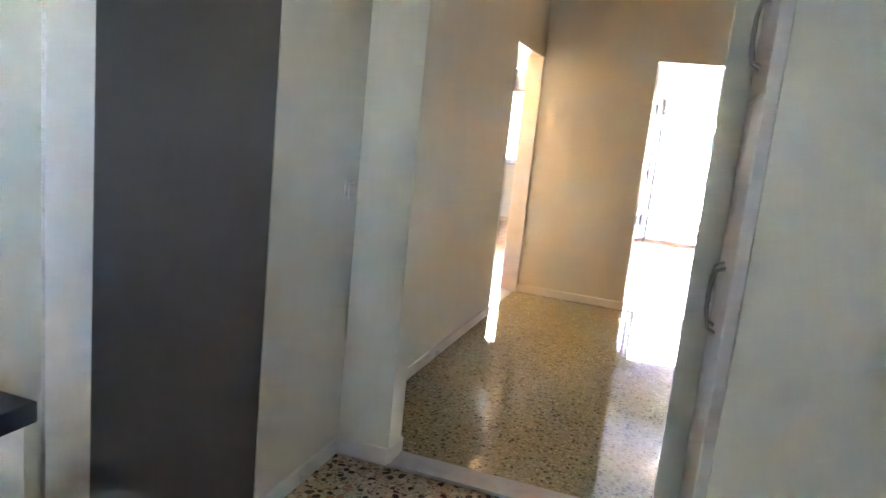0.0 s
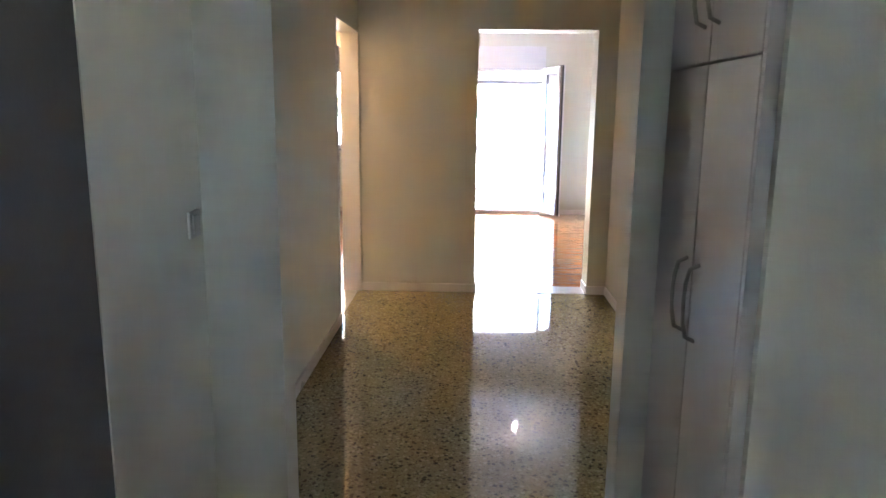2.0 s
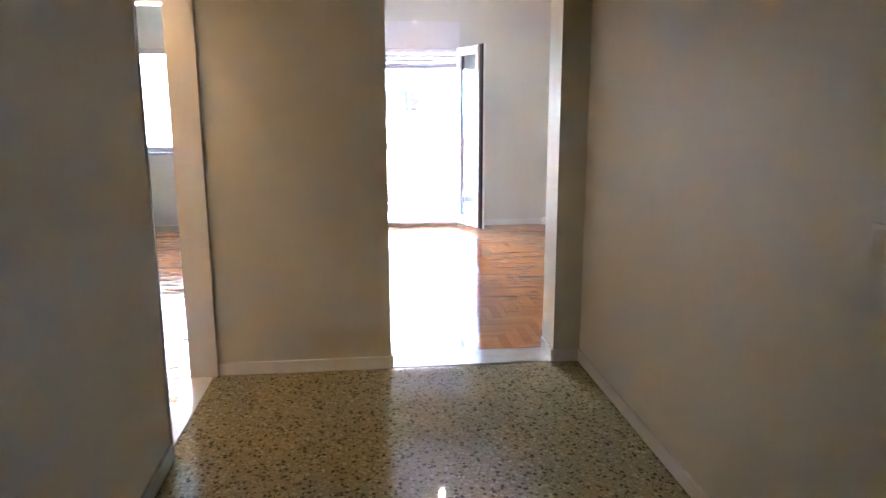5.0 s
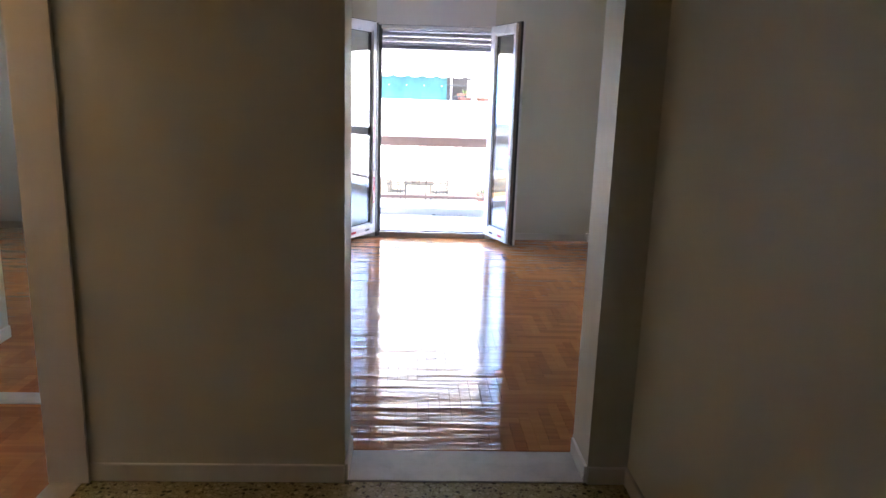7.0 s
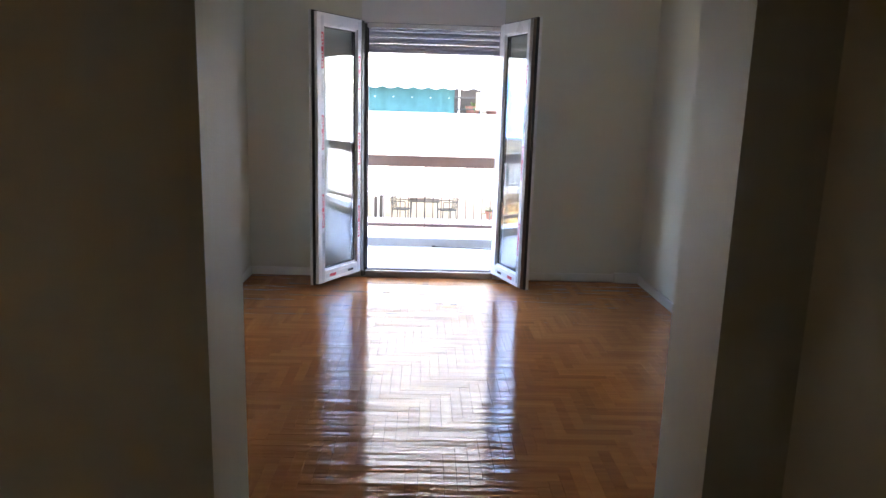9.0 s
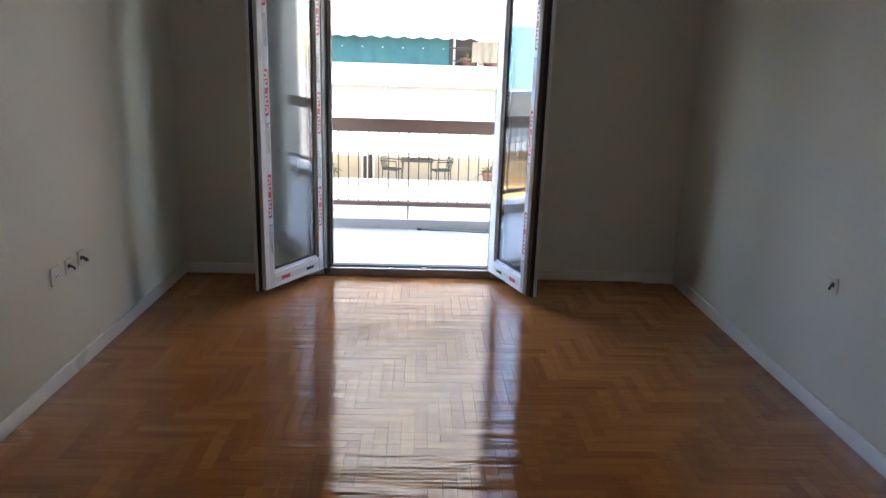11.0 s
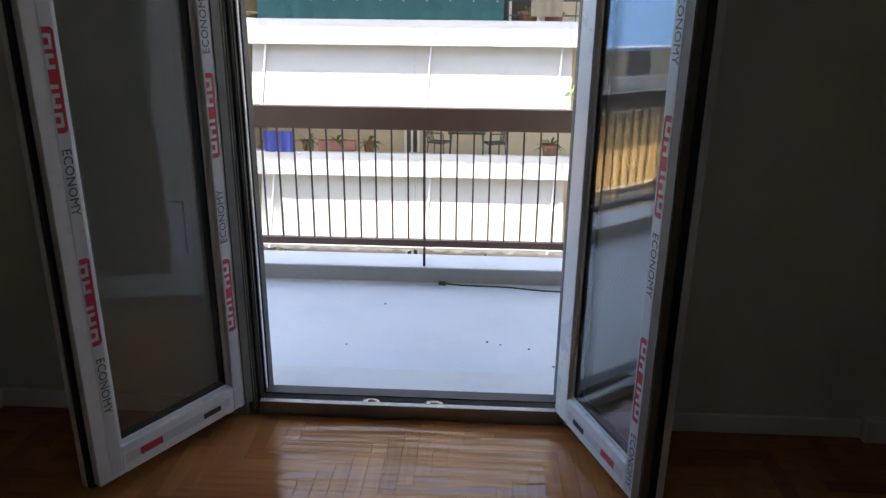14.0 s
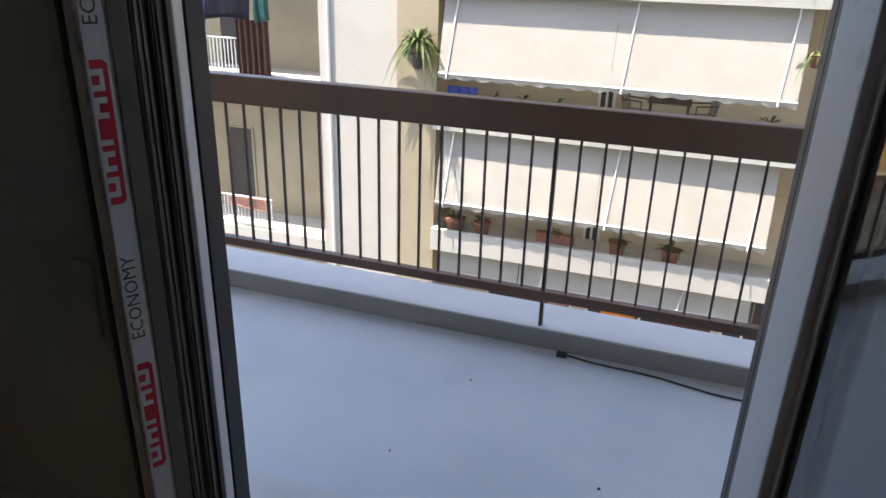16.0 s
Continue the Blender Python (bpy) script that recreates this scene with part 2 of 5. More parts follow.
def pane_glass(name, tint=(0.93, 0.96, 0.95), gloss=0.07, dust=0.038):
    m = bpy.data.materials.new(name)
    m.use_nodes = True
    nt = m.node_tree
    N, L = nt.nodes, nt.links
    N.remove(N["Principled BSDF"])
    tr, gl, mx, fr = N.new("ShaderNodeBsdfTransparent"), N.new("ShaderNodeBsdfGlossy"), N.new("ShaderNodeMixShader"), N.new("ShaderNodeLayerWeight")
    tr.inputs[0].default_value = (*tint, 1)
    gl.inputs["Roughness"].default_value = 0.015
    fr.inputs["Blend"].default_value = 0.5
    pw, ad = N.new("ShaderNodeMath"), N.new("ShaderNodeMath")
    pw.operation, ad.operation = "POWER", "MULTIPLY_ADD"
    pw.inputs[1].default_value = 3.2
    ad.inputs[1].default_value, ad.inputs[2].default_value = 1 - gloss, gloss
    L.new(fr.outputs["Facing"], pw.inputs[0])
    L.new(pw.outputs[0], ad.inputs[0])
    # a thin cloudy layer of dust on the new glass
    du, dm, dn, dr = N.new("ShaderNodeBsdfDiffuse"), N.new("ShaderNodeMixShader"), N.new("ShaderNodeTexNoise"), N.new("ShaderNodeMapRange")
    tc = N.new("ShaderNodeTexCoord")
    du.inputs[0].default_value = (0.72, 0.72, 0.7, 1)
    dn.inputs["Scale"].default_value = 3.5
    dn.inputs["Detail"].default_value = 6
    dr.inputs["To Min"].default_value = dust * 0.5
    dr.inputs["To Max"].default_value = dust * 1.5
    L.new(tc.outputs["Object"], dn.inputs["Vector"])
    L.new(dn.outputs[0], dr.inputs["Value"])
    L.new(dr.outputs[0], dm.inputs[0])
    L.new(tr.outputs[0], dm.inputs[1])
    L.new(du.outputs[0], dm.inputs[2])
    L.new(ad.outputs[0], mx.inputs[0])
    L.new(dm.outputs[0], mx.inputs[1])
    L.new(gl.outputs[0], mx.inputs[2])
    L.new(mx.outputs[0], N["Material Output"].inputs["Surface"])
    return m


def glow(name, color, strength):
    m, nt, p = base(name, color, 0.4)
    p.inputs["Emission Color"].default_value = (*color, 1)
    p.inputs["Emission Strength"].default_value = strength
    return m


WALL = surface("wall_paint", (0.7, 0.695, 0.605), 0.5, 0.015, 1.3, 160, 0.05, stain=(0.93, 0.91, 0.88), stain_amount=0.5)
CEIL = surface("ceiling_paint", (0.82, 0.815, 0.8), 0.75, 0.012, 1.5, 140, 0.05, stain=(0.95, 0.94, 0.92), stain_amount=0.4)
TRIM = surface("gloss_paint", (0.8, 0.79, 0.76), 0.3, 0.02, 3, 90, 0.03, stain=(0.9, 0.86, 0.8), stain_amount=0.5)
SHUTTER_BOX = surface("shutter_box_paint", (0.8, 0.79, 0.78), 0.06, 0.01, 2, 80, 0.005, stain_amount=0.1, rough_vary=0.03)
CUPBOARD = surface("cupboard_laminate", (0.6, 0.575, 0.555), 0.38, 0.02, 4, 110, 0.02, stain=(0.9, 0.87, 0.85), stain_amount=0.4)
GREY_DOOR = surface("dark_grey_paint", (0.085, 0.09, 0.088), 0.45, 0.05, 3, 90, 0.03, stain_amount=0.3)
MARBLE = surface("threshold_marble", (0.55, 0.55, 0.55), 0.22, 0.05, 7, 60, 0.01, stain=(0.7, 0.71, 0.74), stain_amount=0.8)
TERRAZZO = terrazzo("hall_terrazzo", (0.29, 0.26, 0.137), [(0.075, 0.07, 0.045), (0.42, 0.38, 0.24), (0.3, 0.27, 0.15), (0.37, 0.34, 0.2), (0.14, 0.11, 0.06), (0.34, 0.31, 0.18)], 48, 0.032, 0.42)
KITCHEN_TERRAZZO = terrazzo("kitchen_terrazzo", (0.5, 0.4, 0.27), [(0.05, 0.04, 0.03), (0.6, 0.5, 0.36), (0.35, 0.2, 0.12), (0.62, 0.5, 0.33), (0.08, 0.07, 0.05)], 30, 0.15, 0.42)
PVC = surface("white_upvc", (0.78, 0.785, 0.79), 0.28, 0.01, 4, 60, 0.004, stain=(0.9, 0.9, 0.88), stain_amount=0.3)
# dark colour stands in for shade on the white frame and hinge side
FRAME_SHADE = surface("shaded_frame_channel", (0.13, 0.125, 0.105), 0.5, 0.06, 12, 90, 0.02, stain=(0.6, 0.58, 0.52), stain_amount=0.6)
SILL_METAL = surface("threshold_metal", (0.38, 0.375, 0.36), 0.5, 0.05, 8, 90, 0.02, metal=0.7, stain=(0.6, 0.57, 0.5), stain_amount=0.6)
# brown stands in for shade on the white leaf's lock edge
REBATE_SHADE = surface("shaded_brown_rebate", (0.2, 0.165, 0.13), 0.55, 0.06, 12, 90, 0.02, stain=(0.6, 0.56, 0.5), stain_amount=0.6)
GASKET = surface("black_rubber", (0.025, 0.025, 0.027), 0.55, 0.1, 10, 90, 0.02)
STEEL = surface("brushed_steel", (0.5, 0.5, 0.5), 0.42, 0.03, 6, 60, 0.0, metal=1.0)
CHROME = surface("worn_chrome", (0.6, 0.58, 0.55), 0.22, 0.08, 30, 200, 0.0, metal=1.0, stain=(0.6, 0.5, 0.4), stain_amount=0.6)
BRASS = surface("tarnished_brass", (0.36, 0.27, 0.19), 0.4, 0.1, 30, 150, 0.02, metal=0.8, stain=(0.5, 0.45, 0.4), stain_amount=0.7)
HANDLE_METAL = surface("satin_nickel", (0.4, 0.39, 0.37), 0.35, 0.05, 30, 200, 0.01, metal=0.9)
FILM = surface("protective_film", (0.62, 0.64, 0.66), 0.3, 0.02, 8, 50, 0.01, stain_amount=0.2)
RED_PRINT = surface("red_print", (0.55, 0.035, 0.06), 0.35, 0.05, 20, 90, 0.0, stain_amount=0.2)
DARK_PRINT = surface("dark_print", (0.06, 0.075, 0.075), 0.4, 0.05, 20, 90, 0.0)
GLASS = pane_glass("window_glass")
SLAT = surface("shutter_slat", (0.52, 0.53, 0.64), 0.45, 0.02, 5, 80, 0.01)
PLASTIC_WHITE = surface("switch_plastic", (0.8, 0.79, 0.76), 0.25, 0.01, 8, 60, 0.0)
BLACK_HOLE = surface("socket_dark", (0.03, 0.03, 0.03), 0.5, 0.05, 8, 60, 0.0)
BLUE_PLASTIC = surface("blue_plastic", (0.02, 0.13, 0.42), 0.35, 0.05, 10, 80, 0.0)
RAIL_BROWN = surface("brown_railing_paint", (0.15, 0.086, 0.062), 0.42, 0.06, 5, 90, 0.03, stain=(0.7, 0.66, 0.62), stain_amount=0.5)
BALUSTER_BROWN = surface("dark_baluster_paint", (0.065, 0.047, 0.045), 0.5, 0.06, 12, 120, 0.03)
BALCONY_FLOOR = surface("grey_deck_paint", (0.54, 0.585, 0.64), 0.45, 0.03, 2.2, 70, 0.08, stain=(0.86, 0.88, 0.9), stain_amount=0.8)
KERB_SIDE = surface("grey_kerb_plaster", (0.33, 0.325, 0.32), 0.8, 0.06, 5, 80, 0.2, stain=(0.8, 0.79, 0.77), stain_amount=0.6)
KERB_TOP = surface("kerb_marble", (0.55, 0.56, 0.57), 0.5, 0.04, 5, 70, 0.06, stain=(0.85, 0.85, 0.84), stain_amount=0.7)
PINE = wood("raw_pine", (0.4, 0.3, 0.19), (0.62, 0.52, 0.39), 0.7, "Y", wave=0.001, gloss=0.3)
PLANK_X = wood("parquet_oak", (0.175, 0.057, 0.017), (0.58, 0.24, 0.078), 0.1, "X", wave=0.019, spread=0.3)
PLANK_REST = wood("parquet_oak_rest", (0.175, 0.057, 0.017), (0.58, 0.24, 0.078), 0.1, "X", joined=True, wave=0.019, spread=0.3)
PARQUET_GAP = surface("parquet_joint", (0.17, 0.07, 0.025), 0.6, 0.05, 10, 60, 0.0)
COUNTER = surface("black_worktop", (0.018, 0.019, 0.022), 0.3, 0.1, 30, 200, 0.02)
FACADE_WHITE = surface("facade_white_render", (0.55, 0.52, 0.465), 0.85, 0.04, 0.7, 25, 0.3, stain=(0.86, 0.83, 0.78), stain_amount=0.7)
FACADE_CREAM = surface("facade_cream_render", (0.43, 0.365, 0.255), 0.85, 0.04, 0.6, 25, 0.3, stain=(0.82, 0.78, 0.72), stain_amount=0.8)
FACADE_BACK = surface("balcony_back_wall", (0.62, 0.53, 0.4), 0.85, 0.05, 0.8, 25, 0.3, stain=(0.8, 0.77, 0.7), stain_amount=0.7)
AWNING_WHITE = surface("white_awning_cloth", (0.7, 0.67, 0.6), 0.85, 0.02, 1.5, 60, 0.0, stain=(0.9, 0.89, 0.86), stain_amount=0.5)
AWNING_BLUE = surface("blue_awning_cloth", (0.2, 0.42, 0.72), 0.85, 0.03, 1.5, 60, 0.0, stain=(0.85, 0.86, 0.86), stain_amount=0.5)
AWNING_YELLOW = surface("ochre_awning_cloth", (0.72, 0.47, 0.17), 0.85, 0.03, 1.5, 60, 0.0, stain=(0.85, 0.82, 0.76), stain_amount=0.5)
TEAL = surface("teal_screen_cloth", (0.045, 0.15, 0.14), 0.7, 0.06, 3, 40, 0.1, stain=(0.75, 0.75, 0.75), stain_amount=0.6)
# shade inside the openings, put into a dark panel colour
DARK_OPENING = surface("dark_interior", (0.06, 0.05, 0.045), 0.6, 0.08, 3, 40, 0.1)
BROWN_CLOTH = surface("brown_curtain_cloth", (0.13, 0.065, 0.05), 0.85, 0.06, 4, 60, 0.2)
LEAF = surface("palm_leaf", (0.09, 0.13, 0.03), 0.55, 0.2, 8, 40, 0.0, per_piece=0.3)
TERRACOTTA = surface("terracotta", (0.24, 0.1, 0.065), 0.8, 0.08, 8, 60, 0.1)
DARK_METAL = surface("dark_garden_metal", (0.06, 0.06, 0.058), 0.5, 0.06, 8, 60, 0.02, metal=0.3)
ORANGE = surface("orange_cloth", (0.75, 0.25, 0.03), 0.7, 0.05, 5, 60, 0.0)
NAVY_CLOTH = surface("navy_cloth", (0.018, 0.02, 0.035), 0.85, 0.05, 5, 60, 0.1)
PINK_CLOTH = surface("faded_pink_cloth", (0.42, 0.24, 0.19), 0.85, 0.05, 5, 60, 0.1)
GREY_CLOTH = surface("faded_blue_cloth", (0.1, 0.12, 0.42), 0.8, 0.05, 5, 60, 0.0)
ASPHALT = surface("asphalt", (0.05, 0.05, 0.052), 0.9, 0.1, 0.5, 30, 0.4)
PAVING = surface("pavement_slabs", (0.3, 0.29, 0.27), 0.85, 0.06, 1, 20, 0.3)
BULB_COOL = glow("bulb_glow", (1.0, 0.93, 0.82), 1.2)
BULB_WARM = glow("warm_bulb_glow", (1.0, 0.62, 0.3), 4.8)

# ---- the large structure ----
CEILING = 2.75
XL, XR, Y0, Y1 = -1.085, 2.25, 0.25, 4.68          # living room
HL, HR = -0.953, 1.09                            # hall
OUT = 4.9                                        # street face of the house
DX0, DX1, DTOP = -0.152, 1.0, 2.092                # balcony door opening

structure("wall_hall_end", "off-white painted wall with a doorless opening to the living room", "wall",
          boxes((HL - 0.135, 0.0, 0, Y0, -0.1, CEILING), (0.934, HR + 0.2, 0, Y0, -0.1, CEILING), (0, 0.934, 0, Y0, 2.12, CEILING)), WALL)
structure("wall_hall_left", "off-white painted hall wall with a doorway to the bedroom", "wall",
          boxes((HL - 0.135, HL, -3.46, -0.95, -0.1, CEILING), (HL - 0.135, HL, -0.02, 0, -0.1, CEILING), (HL - 0.135, HL, -0.95, -0.02, 2.1, CEILING)), WALL)
structure("wall_hall_right", "off-white painted hall wall around the entrance door", "wall",
          boxes((HR, HR + 0.2, -2.49, 0, -0.1, CEILING), (HR, HR + 0.2, -3.46, -3.37, -0.1, CEILING), (HR, HR + 0.2, -3.37, -2.49, 2.06, CEILING)), WALL)
structure("wall_kitchen_hall", "off-white painted partition with a wide opening", "wall",
          boxes((HL - 0.135, -0.64, -3.6, -3.46, -0.1, CEILING), (0.445, HR + 0.2, -3.6, -3.46, -0.1, CEILING), (-0.64, 0.445, -3.6, -3.46, 2.12, CEILING)), WALL)
structure("wall_kitchen_left", "off-white painted kitchen wall", "wall",
          boxes((-1.08, -0.88, -4.23, -3.6, -0.1, CEILING), (-1.08, -0.88, -5.25, -4.97, -0.1, CEILING), (-1.08, -0.88, -4.97, -4.23, 2.05, CEILING), (-1.45, -1.08, -5.25, -5.15, -0.1, CEILING)), WALL)
structure("wall_kitchen_back", "plain painted kitchen walls behind the worktop", "wall",
          boxes((-1.45, -1.33, -7.72, -5.25, -0.1, CEILING), (-1.33, 1.36, -7.72, -7.6, -0.1, CEILING)), WALL)
structure("wall_kitchen_right", "off-white painted kitchen wall with a built-in cupboard beside it", "wall",
          boxes((1.24, 1.36, -7.6, -7.56, -0.1, CEILING), (1.24, 1.36, -7.03, -3.6, -0.1, CEILING), (1.24, 1.36, -7.56, -7.03, -0.1, 1.66), (1.24, 1.36, -7.56, -7.03, 2.1, CEILING), (0.562, 1.24, -4.31, -4.285, -0.1, CEILING)), WALL)
structure("wall_living_left", "off-white painted living room wall", "wall", boxes((XL - 0.06, XL, Y0, Y1, -0.1, CEILING)), WALL)
structure("wall_living_right", "off-white painted living room wall", "wall", boxes((XR, XR + 0.15, Y0, Y1, -0.1, CEILING)), WALL)
structure("wall_living_hall", "off-white painted living room wall beside the opening", "wall",
          boxes((HR + 0.2, XR + 0.15, 0.04, Y0, -0.1, CEILING)), WALL)
structure("wall_street", "off-white painted street wall around the balcony door and the bedroom window", "wall",
          boxes((DX1, 2.4, Y1, OUT, -0.1, CEILING), (-1.9, DX0, Y1, OUT, -0.1, CEILING), (DX0, DX1, Y1, OUT, 2.4, CEILING), (DX0, DX1, 4.86, OUT, DTOP, 2.4),
                (-3.3, -1.9, Y1, OUT, -0.1, 0.93), (-3.3, -1.9, Y1, OUT, 2.08, CEILING), (-4.1, -3.3, Y1, OUT, -0.1, CEILING)), WALL)
structure("wall_bedroom", "plain painted bedroom walls", "wall",
          boxes((-4.1, -3.98, -2.3, Y1, -0.1, CEILING), (-3.98, HL - 0.135, -2.5, -2.3, -0.1, CEILING)), WALL)
structure("wall_lobby", "off-white painted lobby wall with a doorway to the bedroom", "wall",
          boxes((-2.2, -2.09, -1.3, 1.53, -0.1, CEILING), (-2.09, HL - 0.135, -1.3, -1.2, -0.1, CEILING), (-2.09, -1.98, 0.64, 0.76, -0.1, CEILING), (-1.98, HL - 0.135, 0.64, 0.76, 2.06, CEILING)), WALL)
structure("threshold_lobby", "pale marble threshold between lobby and bedroom", "threshold", boxes((-1.98, HL - 0.14, 0.64, 0.76, -0.1, 0.005), bev=0.003), MARBLE)
structure("trim_lobby", "glossy white painted door lining of the lobby doorway", "trim", boxes((-1.98, HL - 0.2, 0.625, 0.775, 2.04, 2.06), (-1.98, -1.96, 0.625, 0.775, 0.006, 2.04), bev=0.003), SHUTTER_BOX)
structure("wall_facade", "rendered street front of the house", "facade",
          boxes((2.4, 14, Y1, OUT, -13, 9), (-14, -4.1, Y1, OUT, -13, 9), (-4.1, 2.4, Y1, OUT, -13, -0.1), (-4.1, 2.4, Y1, OUT, CEILING, 9)), FACADE_WHITE)
structure("ceiling", "white painted ceiling", "ceiling", boxes((-4.1, 2.4, -7.72, OUT, CEILING, CEILING + 0.2)), CEIL)
structure("floor_hall", "polished speckled green-beige terrazzo hall floor", "floor", boxes((HL - 0.02, HR + 0.2, -3.46, 0.0, -0.12, 0.0)), TERRAZZO)
structure("floor_kitchen", "speckled cream and dark terrazzo kitchen floor", "floor", boxes((-1.45, 1.36, -7.72, -3.6, -0.12, -0.012)), KITCHEN_TERRAZZO)
structure("threshold_kitchen", "grey marble threshold between kitchen and hall", "threshold", boxes((-0.64, 0.445, -3.6, -3.46, -0.12, 0.004), bev=0.003), MARBLE)
structure("threshold_living", "pale marble threshold under the living room opening", "threshold", boxes((0.0, 0.934, 0.0, 0.235, -0.12, 0.005), bev=0.003), MARBLE)
structure("threshold_bedroom", "pale marble threshold under the bedroom doorway", "threshold", boxes((HL - 0.135, HL - 0.02, -0.95, -0.02, -0.12, 0.004), bev=0.003), MARBLE)


def skirting(name, rows, label="low white painted skirting board", mat_=None):
    """Boards on the foot of the walls: runs of x0, x1, y0, y1, 7 cm high, with a bevelled top."""
    bm = bmesh.new()
    for x0, x1, y0, y1 in rows:
        box(bm, x0, x1, y0, y1, 0.0, 0.072, bev=0.005)
    return structure(name, label, "skirting", bm, mat_ or TRIM)


S = 0.013
skirting("baseboard_hall", [(HL, 0.0, -S, 0), (0.934, HR, -S, 0), (HL, HL + S, -3.46, -0.952), (HR - S, HR, -2.43, -S), (HL + S, -0.64, -3.46, -3.46 + S), (0.445, HR, -3.46, -3.46 + S)])
skirting("baseboard_opening", [(0.0, S, 0.0, 0.235), (0.934 - S, 0.934, 0.0, 0.235), (-0.64, -0.64 + S, -3.6, -3.46), (0.445 - S, 0.445, -3.6, -3.46)])
skirting("baseboard_kitchen", [(-0.88, -0.64, -3.6 - S, -3.6), (-0.88, -0.88 + S, -4.22, -3.6 - S), (0.445, 0.54, -3.6 - S, -3.6)])
skirting("baseboard_living", [(XL, XL + S, Y0, Y1), (XR - S, XR, Y0, Y1 - 0.047), (XL + S, DX0 - 0.02, Y1 - S, Y1), (DX1 + 0.02, 2.03, Y1 - S, Y1), (XL + S, 0.0, Y0, Y0 + S), (0.934, XR - S, Y0, Y0 + S)])
skirting("baseboard_lobby", [(-2.09, -2.09 + S, 0.776, 1.53), (-2.09, -2.09 + S, -0.9, 0.62)])
skirting("baseboard_bedroom", [(-3.98, HL - 0.22, Y1 - S, Y1)], "dark varnished bedroom skirting board", PINE)
structure("trim_pipe_box", "low boxed-in corner piece at the foot of the wall", "trim", boxes((2.03, XR - 0.001, Y1 - 0.045, Y1, 0, 0.085), bev=0.004), TRIM)

# ---- built-in cupboard between kitchen and hall ----
cup = thing("built_in_cupboard", "pale laminate built-in cupboard with tall and upper doors", "cupboard", at=(0.532, 0, 0))
for nm, r in (("side_panel", (0.02, 0.6, -4.28, -4.262, 0, CEILING)), ("side_panel", (0.02, 0.6, -3.622, -3.604, 0, CEILING)), ("plinth", (0.03, 0.6, -4.262, -3.622, -0.01, 0.07)),
              ("shelf", (0.12, 0.58, -4.262, -3.622, 1.603, 1.621)), ("back_panel", (0.58, 0.6, -4.262, -3.622, 0.07, CEILING)), ("frame_stile", (0.0, 0.02, -4.283, -4.266, 0.0, CEILING)), ("frame_stile", (0.0, 0.02, -3.622, -3.602, 0.0, CEILING))):
    part(nm, boxes(r), CUPBOARD, cup)
for (z0, z1, hz) in ((0.085, 1.609, 1.02), (1.615, 2.7, 1.8)):
    for (y0, y1, hy) in ((-4.264, -3.946, -4.0), (-3.94, -3.624, -3.9)):
        door = part("cupboard_door", boxes((-0.002, 0.018, y0, y1, z0, z1), bev=0.003), CUPBOARD, cup)
        h = 0.1
        pts = [(-0.002, hy, hz - h), (-0.026, hy, hz - h + 0.012), (-0.034, hy, hz - h * 0.5), (-0.036, hy, hz), (-0.034, hy, hz + h * 0.5), (-0.026, hy, hz + h - 0.012), (-0.002, hy, hz + h)]
        part("handle", tube(pts, 0.0055, 8), HANDLE_METAL, door, "curved satin metal bow handle", smooth=True)

# ---- kitchen: grey door, worktop, added unseen window behind, bench ----
gd = thing("door_kitchen_grey", "closed dark grey painted flush door in the kitchen wall", "door", kind="structure")
part("leaf", boxes((-0.926, -0.8825, -4.968, -4.232, 0.0, 2.045), bev=0.002), GREY_DOOR, gd)
part("casing", boxes((-0.88, -0.868, -5.1, -4.972, 0, 2.1), bev=0.003), TRIM, gd, "cream painted door casing")

wt = thing("worktop", "black stone-look kitchen worktop on white units", "worktop", boxes((-1.325, -0.63, -7.4, -5.325, 0.865, 0.905), bev=0.004), COUNTER)
for k, y in enumerate((-5.93, -6.53, -7.13)):
    cab = thing("base_cabinet", "white kitchen base cabinet under the black worktop", "cabinet", group="kitchen base cabinets", at=(0, y, 0))
    part("body", boxes((-1.325, -0.672, 0.002, 0.598, 0.1, 0.865)), TRIM, cab)
    part("plinth", boxes((-1.3, -0.72, 0.002, 0.598, -0.012, 0.1)), CUPBOARD, cab)
    dr = part("cabinet_door", boxes((-0.67, -0.652, 0.004, 0.596, 0.11, 0.86), bev=0.003), TRIM, cab)
    part("handle", rod(bmesh.new(), (-0.64, 0.2, 0.8), (-0.64, 0.4, 0.8), 0.006), HANDLE_METAL, dr, smooth=True)

# unseen window, added and sized to let daylight into the kitchen
kw = thing("window_kitchen_unseen", "white framed window, added unseen to light the kitchen", "window", kind="structure")
part("window_frame", boxes((1.27, 1.33, -7.56, -7.03, 1.66, 1.71), (1.27, 1.33, -7.56, -7.03, 2.05, 2.1), (1.27, 1.33, -7.56, -7.51, 1.71, 2.05), (1.27, 1.33, -7.08, -7.03, 1.71, 2.05)), PVC, kw)
g = part("pane", boxes((1.297, 1.303, -7.51, -7.08, 1.71, 2.05)), GLASS, kw)
g.visible_shadow = False
# unseen slab, added outside near that window
structure("balcony_back", "unseen slab added behind the house by the kitchen window", "balcony", boxes((-3, 3, -9.2, -7.72, 2.6, 2.8)), FACADE_WHITE)

